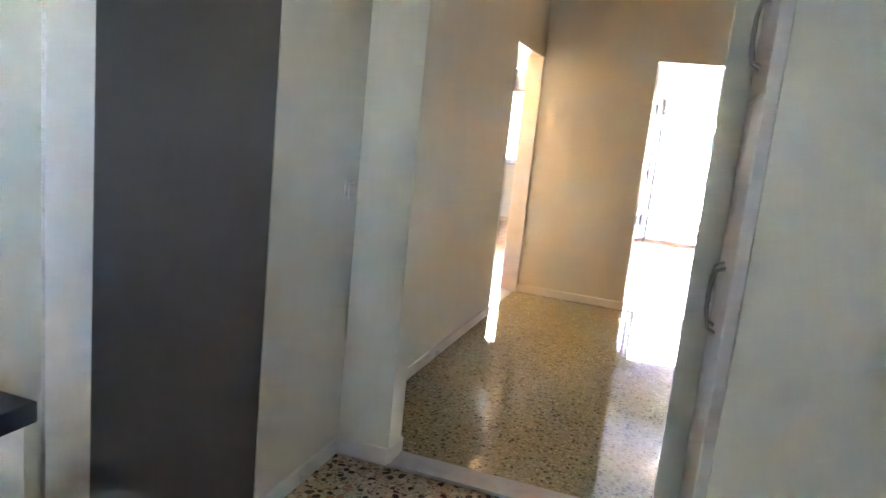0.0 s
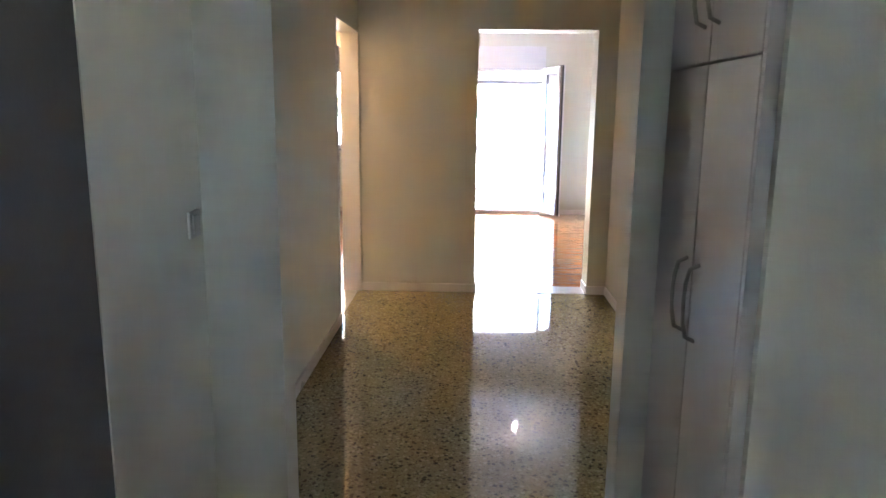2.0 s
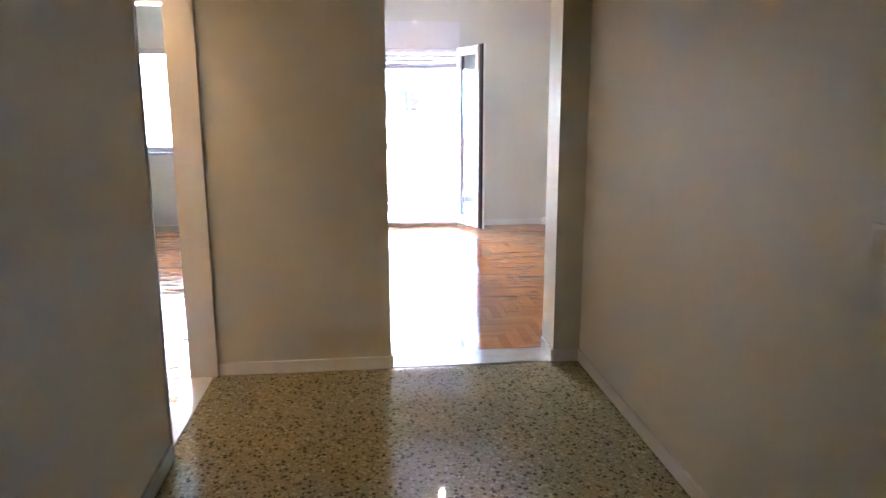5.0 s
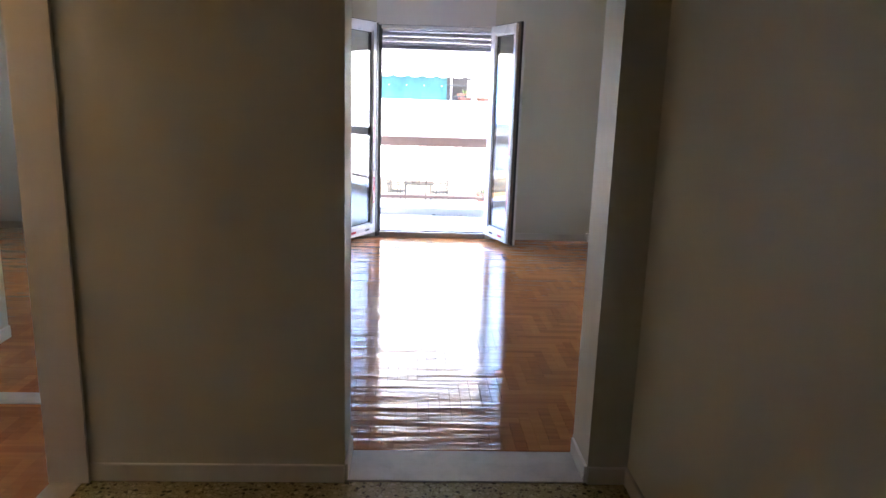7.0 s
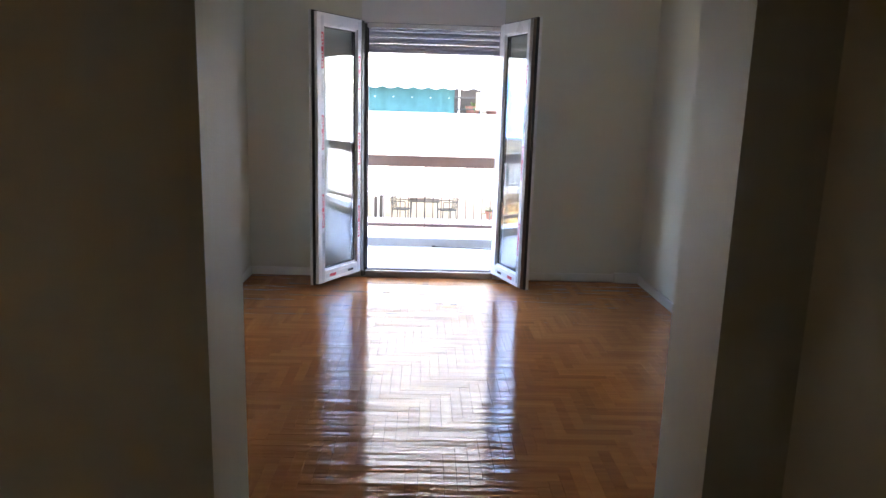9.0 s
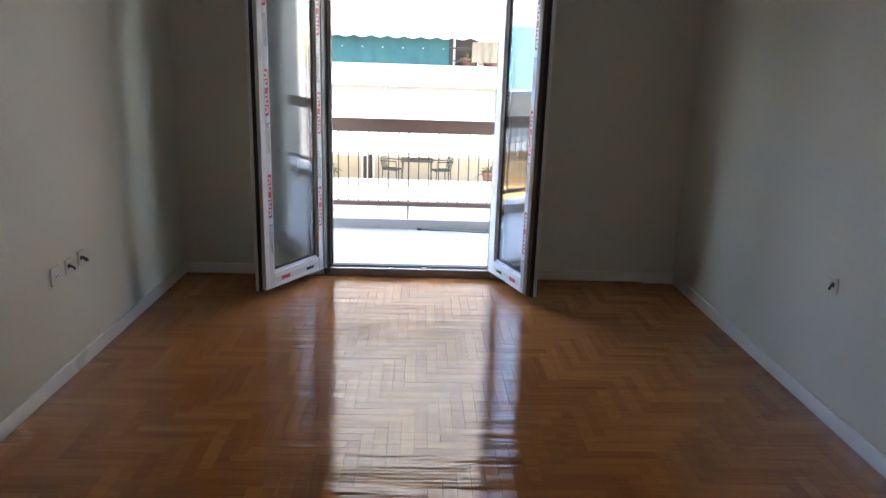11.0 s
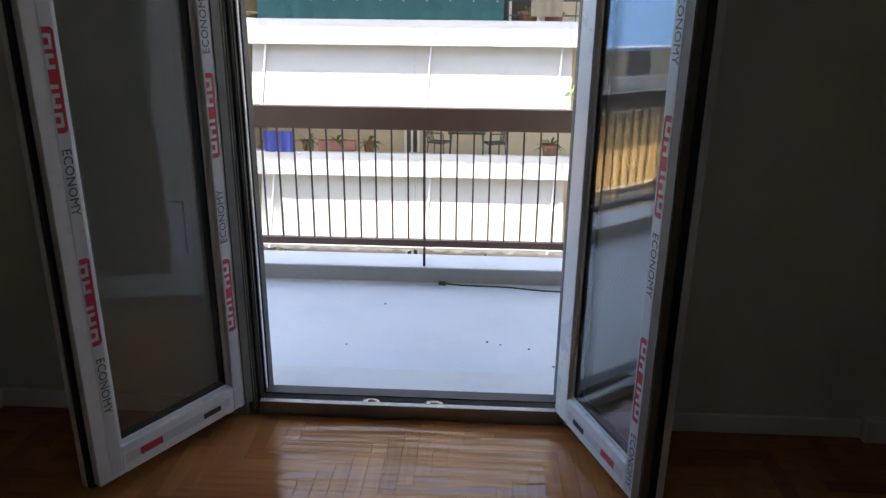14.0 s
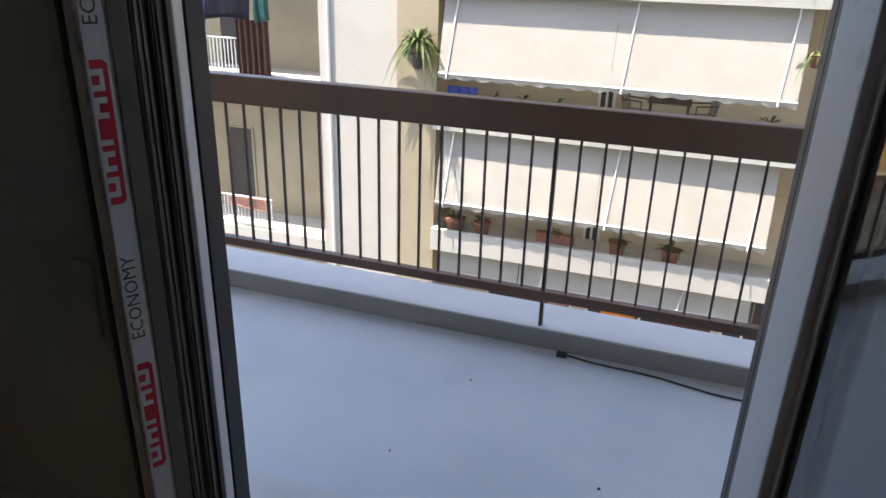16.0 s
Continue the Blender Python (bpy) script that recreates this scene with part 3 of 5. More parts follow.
bench = thing("wooden_trestle", "paint-stained raw pine trestle with a two-board top", "trestle", at=(1.035, -4.33, -0.012), turn=0)
for k, (x0, x1) in enumerate(((-0.11, 0.035), (0.055, 0.13))):
    part("top_board", boxes((x0, x1, -0.95, 0.0 + 0.01 * k, 0.9, 0.925), bev=0.004), PINE, bench)
for y in (-0.12, -0.82):
    part("cross_rail", boxes((-0.09, 0.12, y - 0.02, y + 0.02, 0.83, 0.9), bev=0.003), PINE, bench)
    for sx, top in ((-0.085, -0.06), (0.12, 0.1)):
        bm = box(bmesh.new(), -0.03, 0.03, -0.02, 0.02, 0.0, 0.9, bev=0.003)
        for v in bm.verts:
            v.co.x += sx + (top - sx) * v.co.z / 0.9
            v.co.y += y + 0.042 * (1 if y < -0.5 else -1) + (-0.05 if y < -0.5 else 0.05) * (1 - v.co.z / 0.9)
        part("leg", bm, PINE, bench)
    part("stretcher", boxes((-0.08, 0.11, y - 0.012, y + 0.012, 0.3, 0.36), bev=0.003), PINE, bench)
part("long_stretcher", boxes((0.0, 0.03, -0.82, -0.1, 0.55, 0.61), bev=0.003), PINE, bench)
random.seed(4)
bm = bmesh.new()
for k in range(9):
    x, y, r = random.uniform(-0.09, 0.02), random.uniform(-0.7, -0.04), random.uniform(0.008, 0.02)
    lathe(bm, x, y, 0.9252, [(r, 0.0), (r * 0.7, 0.0006)], 7)
tagged(part("paint_spots", bm, CUPBOARD, bench, "dried grey paint drips"), kind="stuff")

cap = thing("pipe_plug", "blue plastic plug on a capped water pipe in the wall", "pipe plug")
part("pipe_stub", rod(bmesh.new(), (1.14, -4.31, 0.95), (1.14, -4.325, 0.95), 0.018, seg=14), CHROME, cap)
bm = rod(bmesh.new(), (1.14, -4.322, 0.95), (1.14, -4.355, 0.95), 0.026, 0.02, seg=16)
box(bm, 1.135, 1.145, -4.37, -4.35, 0.932, 0.968, bev=0.002)
part("plug_head", bm, BLUE_PLASTIC, cap)

# ---- hall ----
ed = thing("door_entrance", "closed cream painted entrance door with old metal furniture", "door", kind="structure")
part("door_frame", boxes((HR - 0.012, HR + 0.1, -2.5, -2.432, 0, 2.12), (HR - 0.012, HR + 0.1, -3.398, -3.36, 0, 2.12), (HR - 0.012, HR + 0.1, -3.36, -2.5, 2.05, 2.12), bev=0.006), TRIM, ed)
part("leaf", boxes((HR + 0.012, HR + 0.055, -3.358, -2.504, 0.006, 2.048), bev=0.003), TRIM, ed)
X = HR + 0.012


def rosette(z0, z1, yc, r):
    bm = bmesh.new()
    n = 24
    zc, hh = (z0 + z1) / 2, (z1 - z0) / 2 - r
    ring = [(yc + r * math.cos(2 * math.pi * k / n), zc + r * math.sin(2 * math.pi * k / n) + (hh if k < n / 2 else -hh)) for k in range(n)]
    a = [bm.verts.new((X, y, z)) for y, z in ring]
    b = [bm.verts.new((X - 0.006, yc + (y - yc) * 0.9, zc + (z - zc) * 0.96)) for y, z in ring]
    for k in range(n):
        bm.faces.new((a[k], a[(k + 1) % n], b[(k + 1) % n], b[k]))
    bm.faces.new(b)
    return bm


pl = part("lock_plate", rosette(0.97, 1.16, -2.58, 0.026), BRASS, ed, "tarnished oval lock plate")
bm = rod(bmesh.new(), (X - 0.004, -2.58, 1.12), (X - 0.05, -2.58, 1.12), 0.011, seg=12)
rod(bm, (X - 0.045, -2.568, 1.12), (X - 0.045, -2.7, 1.115), 0.009, 0.007, seg=12)
part("lever", bm, CHROME, pl, "chrome lever handle", smooth=True)
bm = rod(bmesh.new(), (X - 0.004, -2.58, 1.02), (X - 0.014, -2.58, 1.02), 0.009, seg=12)
box(bm, X - 0.013, X - 0.004, -2.585, -2.575, 0.995, 1.02)
part("keyhole", bm, BLACK_HOLE, pl)
bm = rod(bmesh.new(), (X - 0.012, -2.58, 1.0), (X - 0.045, -2.58, 1.0), 0.003, seg=8)
box(bm, X - 0.066, X - 0.043, -2.583, -2.577, 0.988, 1.012, bev=0.002)
part("key", bm, BRASS, pl, "key left in the lock")
bm = tube([(X - 0.055, -2.58, 0.992), (X - 0.058, -2.574, 0.975), (X - 0.056, -2.58, 0.958), (X - 0.052, -2.586, 0.975), (X - 0.055, -2.58, 0.992)], 0.0015, 6)
box(bm, X - 0.062, X - 0.048, -2.583, -2.579, 0.915, 0.96, bev=0.001)
part("key_ring", bm, BLACK_HOLE, pl, "dark key hanging from a ring")
kn = part("upper_lock_plate", rosette(1.27, 1.36, -2.58, 0.03), BRASS, ed, "tarnished round lock rose")
bm = rod(bmesh.new(), (X - 0.004, -2.58, 1.32), (X - 0.035, -2.58, 1.32), 0.016, 0.019, seg=14)
part("lock_knob", bm, DARK_METAL, kn, smooth=True)


def switch(name, label, m, group=""):
    sw = thing(name, label, "light switch", group=group)
    sw.matrix_basis = m
    part("plate", boxes((-0.041, 0.041, -0.009, 0, -0.041, 0.041), bev=0.004), PLASTIC_WHITE, sw)
    part("rocker", boxes((-0.022, 0.022, -0.014, -0.008, -0.028, 0.028), bev=0.003), PLASTIC_WHITE, sw)
    return sw


def socket(name, label, m):
    so = thing(name, label, "socket", group="wall sockets")
    so.matrix_basis = m
    part("plate", boxes((-0.041, 0.041, -0.01, 0, -0.041, 0.041), bev=0.004), PLASTIC_WHITE, so)
    ring = part("well", rod(bmesh.new(), (0, -0.0105, 0), (0, -0.012, 0), 0.021, seg=20), PLASTIC_WHITE, so)
    bm = bmesh.new()
    for x in (-0.0095, 0.0095):
        rod(bm, (x, -0.0118, 0), (x, -0.0128, 0), 0.0032, seg=10)
    part("pin_holes", bm, BLACK_HOLE, ring)
    return so


switch("light_switch", "white plastic light switch beside the entrance door", pose(HR, -2.315, 1.225, 0, 0, -90), "hall switches")
switch("light_switch", "white plastic light switch set slightly lower beside the entrance door", pose(HR, -2.285, 1.143, 0, 0, -90), "hall switches")
switch("light_switch", "white plastic light switch on the kitchen wall", pose(-0.88, -3.68, 1.15, 0, 0, 90))
socket("wall_socket", "white plastic socket low on the hall wall", pose(HR, -2.2, 0.33, 0, 0, -90))

# bedroom door leaf folded back into the bedroom, casing and window
bd = thing("door_bedroom", "open cream painted bedroom door folded back inside the room", "door", kind="structure")
part("leaf", boxes((HL - 0.98, HL - 0.15, -1.0, -0.96, 0.01, 2.08), bev=0.003), TRIM, bd)
part("door_frame", boxes((HL - 0.14, HL + 0.008, -0.03, -0.014, 0, 2.1), (HL - 0.14, HL + 0.008, -0.956, -0.94, 0, 2.1), (HL - 0.14, HL + 0.008, -0.94, -0.03, 2.086, 2.102), bev=0.003), TRIM, bd)
bm = rod(bmesh.new(), (HL - 0.9, -0.96, 1.02), (HL - 0.9, -0.915, 1.02), 0.01, seg=10)
rod(bm, (HL - 0.905, -0.917, 1.02), (HL - 0.79, -0.917, 1.02), 0.008, seg=10)
part("lever", bm, CHROME, bd, smooth=True)
bw = thing("window_bedroom", "white framed bedroom window facing the bright street", "window", kind="structure")
part("window_frame", boxes((-3.3, -1.9, 4.72, 4.79, 0.93, 0.99), (-3.3, -1.9, 4.72, 4.79, 2.02, 2.08), (-3.3, -3.24, 4.72, 4.79, 0.99, 2.02), (-1.96, -1.9, 4.72, 4.79, 0.99, 2.02)), PVC, bw)
part("window_sill", boxes((-3.34, -1.86, 4.64, 4.72, 0.9, 0.93), bev=0.004), MARBLE, bw)
g = part("pane", boxes((-3.24, -1.96, 4.75, 4.756, 0.99, 2.02)), GLASS, bw)
g.visible_shadow = False
structure("floor_bedroom", "varnished orange-brown oak parquet bedroom floor", "floor", boxes((-3.98, HL - 0.135, -2.3, Y1, -0.12, -0.012)), PARQUET_GAP)


def pendant(name, label, x, y, z, glow_mat):
    """A bare bulb in a holder on a short flex from the ceiling."""
    la = thing(name, label, "ceiling lamp", at=(x, y, 0))
    part("ceiling_rose", lathe(bmesh.new(), 0, 0, CEILING - 0.03, [(0.03, 0.0), (0.045, 0.012), (0.045, 0.03)]), PLASTIC_WHITE, la, smooth=True)
    part("flex", rod(bmesh.new(), (0, 0, z + 0.1), (0, 0, CEILING - 0.02), 0.004, seg=8), BLACK_HOLE, la)
    part("lamp_holder", lathe(bmesh.new(), 0, 0, z + 0.05, [(0.021, 0.0), (0.021, 0.035), (0.012, 0.055)]), BLACK_HOLE, la)
    part("bulb", lathe(bmesh.new(), 0, 0, z - 0.05, [(0.004, 0.0), (0.02, 0.006), (0.03, 0.025), (0.031, 0.045), (0.024, 0.075), (0.016, 0.1)], 20), glow_mat, la, smooth=True)


pendant("ceiling_lamp", "lit bare bulb hanging short below the living room ceiling", 0.6, 3.0, 2.6, BULB_COOL)
pendant("ceiling_lamp", "lit warm bare bulb under the bedroom ceiling", HL - 0.45, -0.2, 2.62, BULB_WARM)

# ---- balcony door ----
door = thing("door_balcony", "open white upvc double balcony door with protective film", "balcony door", kind="structure")
FL, FR = DX0 + 0.044, DX1 - 0.018                  # clear opening between the jambs
part("frame_jamb", boxes((DX0, FL, 4.765, 4.795, 0, DTOP), bev=0.004), PVC, door)
part("frame_jamb", boxes((FR, DX1, 4.695, 4.795, 0, DTOP), bev=0.004), PVC, door)
part("frame_head", boxes((FL, FR, 4.695, 4.795, DTOP - 0.035, DTOP), bev=0.004), PVC, door)
part("seal_channel", boxes((DX0, DX0 + 0.02, 4.695, 4.7645, 0, DTOP), (DX0 + 0.02, DX0 + 0.038, 4.72, 4.7645, 0, DTOP), (DX0 + 0.038, FL, 4.735, 4.7645, 0, DTOP), bev=0.002), FRAME_SHADE, door, "dark grey frame channel, shade put into its colour")
sill = part("sill_profile", boxes((FL, FR, 4.68, 4.705, 0, 0.052), (FL, FR, 4.705, 4.74, 0, 0.03), (FL, FR, 4.74, 4.8, 0, 0.05), bev=0.002), SILL_METAL, door, "grey metal threshold profile")
part("gasket", boxes((FL + 0.002, FR - 0.002, 4.755, 4.799, 0.0503, 0.0535), (FL + 0.002, FR - 0.0005, 4.7405, 4.752, 0.0505, 0.056), (FL + 0.0005, FL + 0.008, 4.74, 4.752, 0.0565, DTOP - 0.036), (FR - 0.001, FR - 0.0002, 4.74, 4.752, 0.0565, DTOP - 0.036)), GASKET, sill)
for x in (0.27, 0.5):
    part("striker", boxes((x, x + 0.06, 4.706, 4.73, 0.03, 0.048), (x + 0.015, x + 0.045, 4.712, 4.724, 0.047, 0.054), bev=0.001), CHROME, sill)
part("frame_gasket", boxes((DX0 + 0.007, DX0 + 0.015, 4.6915, 4.6948, 0.06, DTOP - 0.04), (DX0 + 0.029, DX0 + 0.034, 4.7165, 4.7198, 0.08, DTOP - 0.04), (DX1 - 0.013, DX1 - 0.005, 4.6915, 4.6948, 0.06, DTOP - 0.04), (FR - 0.003, FR - 0.0002, 4.705, 4.714, 0.056, DTOP - 0.036), (FR - 0.004, FR - 0.0002, 4.753, 4.7965, 0.056, DTOP - 0.036)), GASKET, door, "black rubber seal")
part("frame_ridge", boxes((DX0 + 0.0205, DX0 + 0.025, 4.705, 4.7195, 0.0, DTOP - 0.04), (DX0 + 0.0385, FL - 0.0005, 4.725, 4.7348, 0.08, DTOP - 0.04), bev=0.001), FRAME_SHADE, door)
part("corner_plug", boxes((DX0 + 0.035, DX0 + 0.048, 4.688, 4.6945, 0.06, 0.078)), BLACK_HOLE, door)


def door_leaf(name_label, hinge, end, hand, stiles, prints):
    """A casement leaf: its own x runs from hinge to free edge, y points to the side that faced the street."""
    hx, hy = hinge
    ex, ey = end
    ln = math.hypot(ex - hx, ey - hy)
    ang = math.degrees(math.atan2(ey - hy, ex - hx))
    lf = thing("door_leaf", name_label, "door leaf", at=(hx, hy, 0), turn=ang, group="balcony door leaves")
    z0, z1, w = 0.054, 2.106, 0.082
    s = hand                      # +1: the room face of the leaf lies at +y
    def slab(x0, x1, a, b, zz0, zz1, bev=0.003):
        y0, y1 = sorted((a * s, b * s))
        return box(bmesh.new(), x0, x1, y0, y1, zz0, zz1, bev=bev)
    # sash profile: hinge stile, lock stile, rails
    for nm, r in (("hinge_stile", (0, w, z0, z1)), ("lock_stile", (ln - w, ln, z0, z1)), ("bottom_rail", (w, ln - w, z0, z0 + w + 0.01)), ("top_rail", (w, ln - w, z1 - w, z1))):
        part(nm, slab(r[0], r[1], -0.035, 0.035, r[2], r[3]), PVC, lf)
    # rebate lip and black gasket round the edge
    y0, y1 = sorted((0.012 * s, 0.034 * s))
    part("rebate_lip", boxes((ln + 0.0005, ln + 0.016, y0, y1, z0 - 0.01, z1 + 0.012), (0.0, ln, y0, y1, z1 + 0.0005, z1 + 0.012), bev=0.002), PVC, lf)
    y0, y1 = sorted((-0.008 * s, 0.0115 * s))
    part("edge_gasket", boxes((ln + 0.0005, ln + 0.012, y0, y1, z0 - 0.008, z1 + 0.01), (0.0, ln, y0, y1, z1 + 0.0005, z1 + 0.01), (0.01, ln, y0, y1, z0 - 0.01, z0 - 0.0005)), GASKET, lf, "black rubber edge seal")
    # glazing beads and pane
    for nm, r in (("glazing_bead", (w, w + 0.014, z0 + w, z1 - w)), ("glazing_bead", (ln - w - 0.014, ln - w, z0 + w, z1 - w)), ("glazing_bead", (w + 0.014, ln - w - 0.014, z0 + w + 0.01, z0 + w + 0.024)), ("glazing_bead", (w + 0.014, ln - w - 0.014, z1 - w - 0.014, z1 - w))):
        part(nm, slab(r[0], r[1], -0.02, 0.022, r[2], r[3], 0.002), PVC, lf)
    part("glass_gasket", boxes((w + 0.014, w + 0.018, -0.016, 0.016, z0 + w + 0.024, z1 - w - 0.014), (ln - w - 0.018, ln - w - 0.014, -0.016, 0.016, z0 + w + 0.024, z1 - w - 0.014), (w + 0.018, ln - w - 0.018, -0.016, 0.016, z0 + w + 0.024, z0 + w + 0.028), (w + 0.018, ln - w - 0.018, -0.016, 0.016, z1 - w - 0.018, z1 - w - 0.014)), GASKET, lf)
    gl = part("pane", boxes((w + 0.018, ln - w - 0.018, -0.012, 0.012, z0 + w + 0.028, z1 - w - 0.018)), GLASS, lf)
    gl.visible_shadow = False
    # protective film strips with print, on the face towards the room and the one towards the other leaf
    for face in (1, -1):
        fy = face * 0.0356
        for fx, nm in [((ln - w + 0.023), "lock"), ((w - 0.021), "hinge")][:stiles]:
            fw = 0.018
            y0, y1 = sorted((fy, fy + face * 0.0006))
            st = part("film_strip", boxes((fx - fw, fx + fw, y0, y1, z0 + 0.015, z1 - 0.02)), FILM, lf, "printed protective film strip")
            red, word = (prints, prints - 0.13) if nm == "lock" else (0.357, 0.765)
            for k in range(3):
                zz = red + k * 0.603
                if zz + 0.27 < z1 - 0.1:
                    part("print_block", print_block(fx, fy + face * 0.0007, zz, zz + 0.262, fw * 0.85), RED_PRINT, st, "red printed mark")
                    tagged(part("print_stroke", print_cuts(fx, fy + face * 0.001, zz, zz + 0.262, fw * 0.85), FILM, st), kind="stuff")
                zz = word + k * 0.603
                if zz < z1 - 0.2:
                    lettering("printed_word", "ECONOMY", 0.036, DARK_PRINT, st, Matrix.Translation((fx, fy + face * 0.0008, zz)) @ pose(0, 0, 0, 90, 0, 0 if face < 0 else 180) @ pose(0, 0, 0, 0, 0, -90 if nm == "lock" else 90), "dark printed word")
        y0, y1 = sorted((fy, fy + face * 0.0006))
        st = part("film_strip", boxes((0.1, ln - w - 0.01, y0, y1, z0 + 0.03, z0 + 0.062)), FILM, lf, "printed protective film strip")
        part("print_block", boxes((ln - w - 0.14, ln - w - 0.06, *sorted((fy + face * 0.0007, fy + face * 0.001)), z0 + 0.034, z0 + 0.058)), RED_PRINT, st, "red printed mark")
    # rubber-lined lip along the hinge side, coloured dark for the shade there
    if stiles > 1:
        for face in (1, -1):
            part("hinge_lip", boxes((0.001, 0.034, *sorted((face * 0.0351, face * 0.0392)), z0 + 0.002, z1 - 0.002), bev=0.001), FRAME_SHADE, lf, "lip with rubber seal, coloured dark for shade")
    # rebate step outside the film on the lock side, shade painted in brown
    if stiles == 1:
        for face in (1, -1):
            part("rebate_step", boxes((ln - 0.037, ln + 0.0003, *sorted((face * 0.0351, face * 0.0378)), z0 + 0.002, z1 - 0.002), bev=0.001), REBATE_SHADE, lf, "rebate step, coloured brown for shade")
        part("rebate_step", boxes((ln + 0.0006, ln + 0.004, -0.034, -0.009, z0 + 0.002, z1 - 0.002)), REBATE_SHADE, lf)
    # keep plate for the handle still to be fitted, and the drain cap in the bottom rail
    hx = ln - 0.035
    part("handle_socket", boxes((hx - 0.01, hx + 0.012, *sorted((0.035 * s, 0.04 * s)), 0.62, 0.68), bev=0.002), GASKET, lf, "small dark handle socket")
    for face in (1, -1):
        part("drain_cap", boxes((w + 0.06, w + 0.13, *sorted((face * 0.0352, face * 0.039)), z0 + 0.034, z0 + 0.052), bev=0.001), GASKET, lf)
    for hz in (0.25, 1.05, 1.85):
        part("hinge", rod(bmesh.new(), (-0.006, 0.034 * s, hz - 0.045), (-0.006, 0.034 * s, hz + 0.045), 0.009, seg=10), PVC, lf, smooth=True)
    return lf


def print_block(x, y, za, zb, hw):
    """The red ground of a printed mark, its ends cut off at the corners."""
    bm = bmesh.new()
    c = hw * 0.5
    ring = [(-hw, za + c), (-hw + c, za), (hw * 0.9, za), (hw * 0.9, zb), (-hw + c, zb), (-hw, zb - c)]
    lo = [bm.verts.new((x + a, y - 0.0001, z)) for a, z in ring]
    hi = [bm.verts.new((x + a, y + 0.0001, z)) for a, z in ring]
    bm.faces.new(lo)
    bm.faces.new(hi[::-1])
    for k in range(6):
        bm.faces.new((lo[k], hi[k], hi[(k + 1) % 6], lo[(k + 1) % 6]))
    bmesh.ops.recalc_face_normals(bm, faces=bm.faces[:])
    return bm


def print_cuts(x, y, za, zb, hw):
    """Pale strokes on the red ground, as plain shapes that spell nothing."""
    bm = bmesh.new()
    n = 5
    step = (zb - za - 0.02) / n
    for k in range(n):
        z0, z1 = za + 0.01 + k * step + step * 0.1, za + 0.01 + (k + 1) * step - step * 0.12
        m, w = (z0 + z1) / 2, step * 0.11
        box(bm, x - hw * 0.45, x + hw, y - 0.0001, y + 0.0001, z0, z0 + 2 * w)
        if k != 2:
            box(bm, x - hw * 0.45, x + hw, y - 0.0001, y + 0.0001, z1 - 2 * w, z1)
            box(bm, x + hw * (0.5 if k % 2 else -0.45), x + hw * (1.0 if k % 2 else 0.05), y - 0.0001, y + 0.0001, z0 + 2 * w, z1 - 2 * w)
    return bm


door_leaf("white glazed upvc door leaf opened inwards, printed film on it", (DX0 - 0.012, 4.697), (-0.46, 4.178), -1, 2, 0.497)
door_leaf("white glazed upvc door leaf opened inwards, reflecting the street", (0.998, 4.697), (1.186, 4.183), 1, 1, 0.305)

# roller shutter, pulled up, and its box in the wall
sb = thing("shutter_box", "glossy white roller shutter box above the balcony door", "shutter box", boxes((DX0 - 0.0, DX1 + 0.0, Y1 - 0.004, Y1 + 0.02, DTOP + 0.002, 2.4), bev=0.003), SHUTTER_BOX, kind="structure")
rs = thing("roller_shutter", "grey roller shutter pulled up with light through its slots", "roller shutter")
for k in range(5):
    z0 = 1.9 + k * 0.048
    bm = bmesh.new()
    prof = [(0.0, 0.0), (0.006, 0.006), (0.008, 0.02), (0.006, 0.034), (0.0, 0.038)]
    g = []
    for x in (DX0 + 0.02, DX1 - 0.02):
        g.append([bm.verts.new((x, 4.83 - a, z0 + b)) for a, b in prof] + [bm.verts.new((x, 4.836, z0 + 0.038)), bm.verts.new((x, 4.836, z0))])
    n = len(g[0])
    for i in range(n):
        bm.faces.new((g[0][i], g[1][i], g[1][(i + 1) % n], g[0][(i + 1) % n]))
    bm.faces.new(g[0])
    bm.faces.new(list(reversed(g[1])))
    slat = part("slat", bm, SLAT, rs)
    if k < 4:
        bm = bmesh.new()
        n = 26
        for i in range(n):
            xa = DX0 + 0.03 + (DX1 - DX0 - 0.06) * i / n
            box(bm, xa, xa + 0.021, 4.828, 4.836, z0 + 0.038, z0 + 0.048)
        box(bm, DX0 + 0.02, DX1 - 0.02, 4.828, 4.836, z0 + 0.0382, z0 + 0.0446)
        tagged(part("slot_bridges", bm, SLAT, slat), kind="stuff")
part("bottom_bar", boxes((DX0 + 0.02, DX1 - 0.02, 4.822, 4.84, 1.872, 1.9), bev=0.003), SLAT, rs)
part("guide_rail", boxes((DX0 + 0.001, DX0 + 0.048, 4.797, 4.85, 0.0, DTOP), bev=0.002), GASKET, rs, "dark shutter guide channel")
part("guide_rail", boxes((DX1 - 0.023, DX1 - 0.001, 4.797, 4.85, 0.0, DTOP), bev=0.002), GASKET, rs, "dark shutter guide channel")



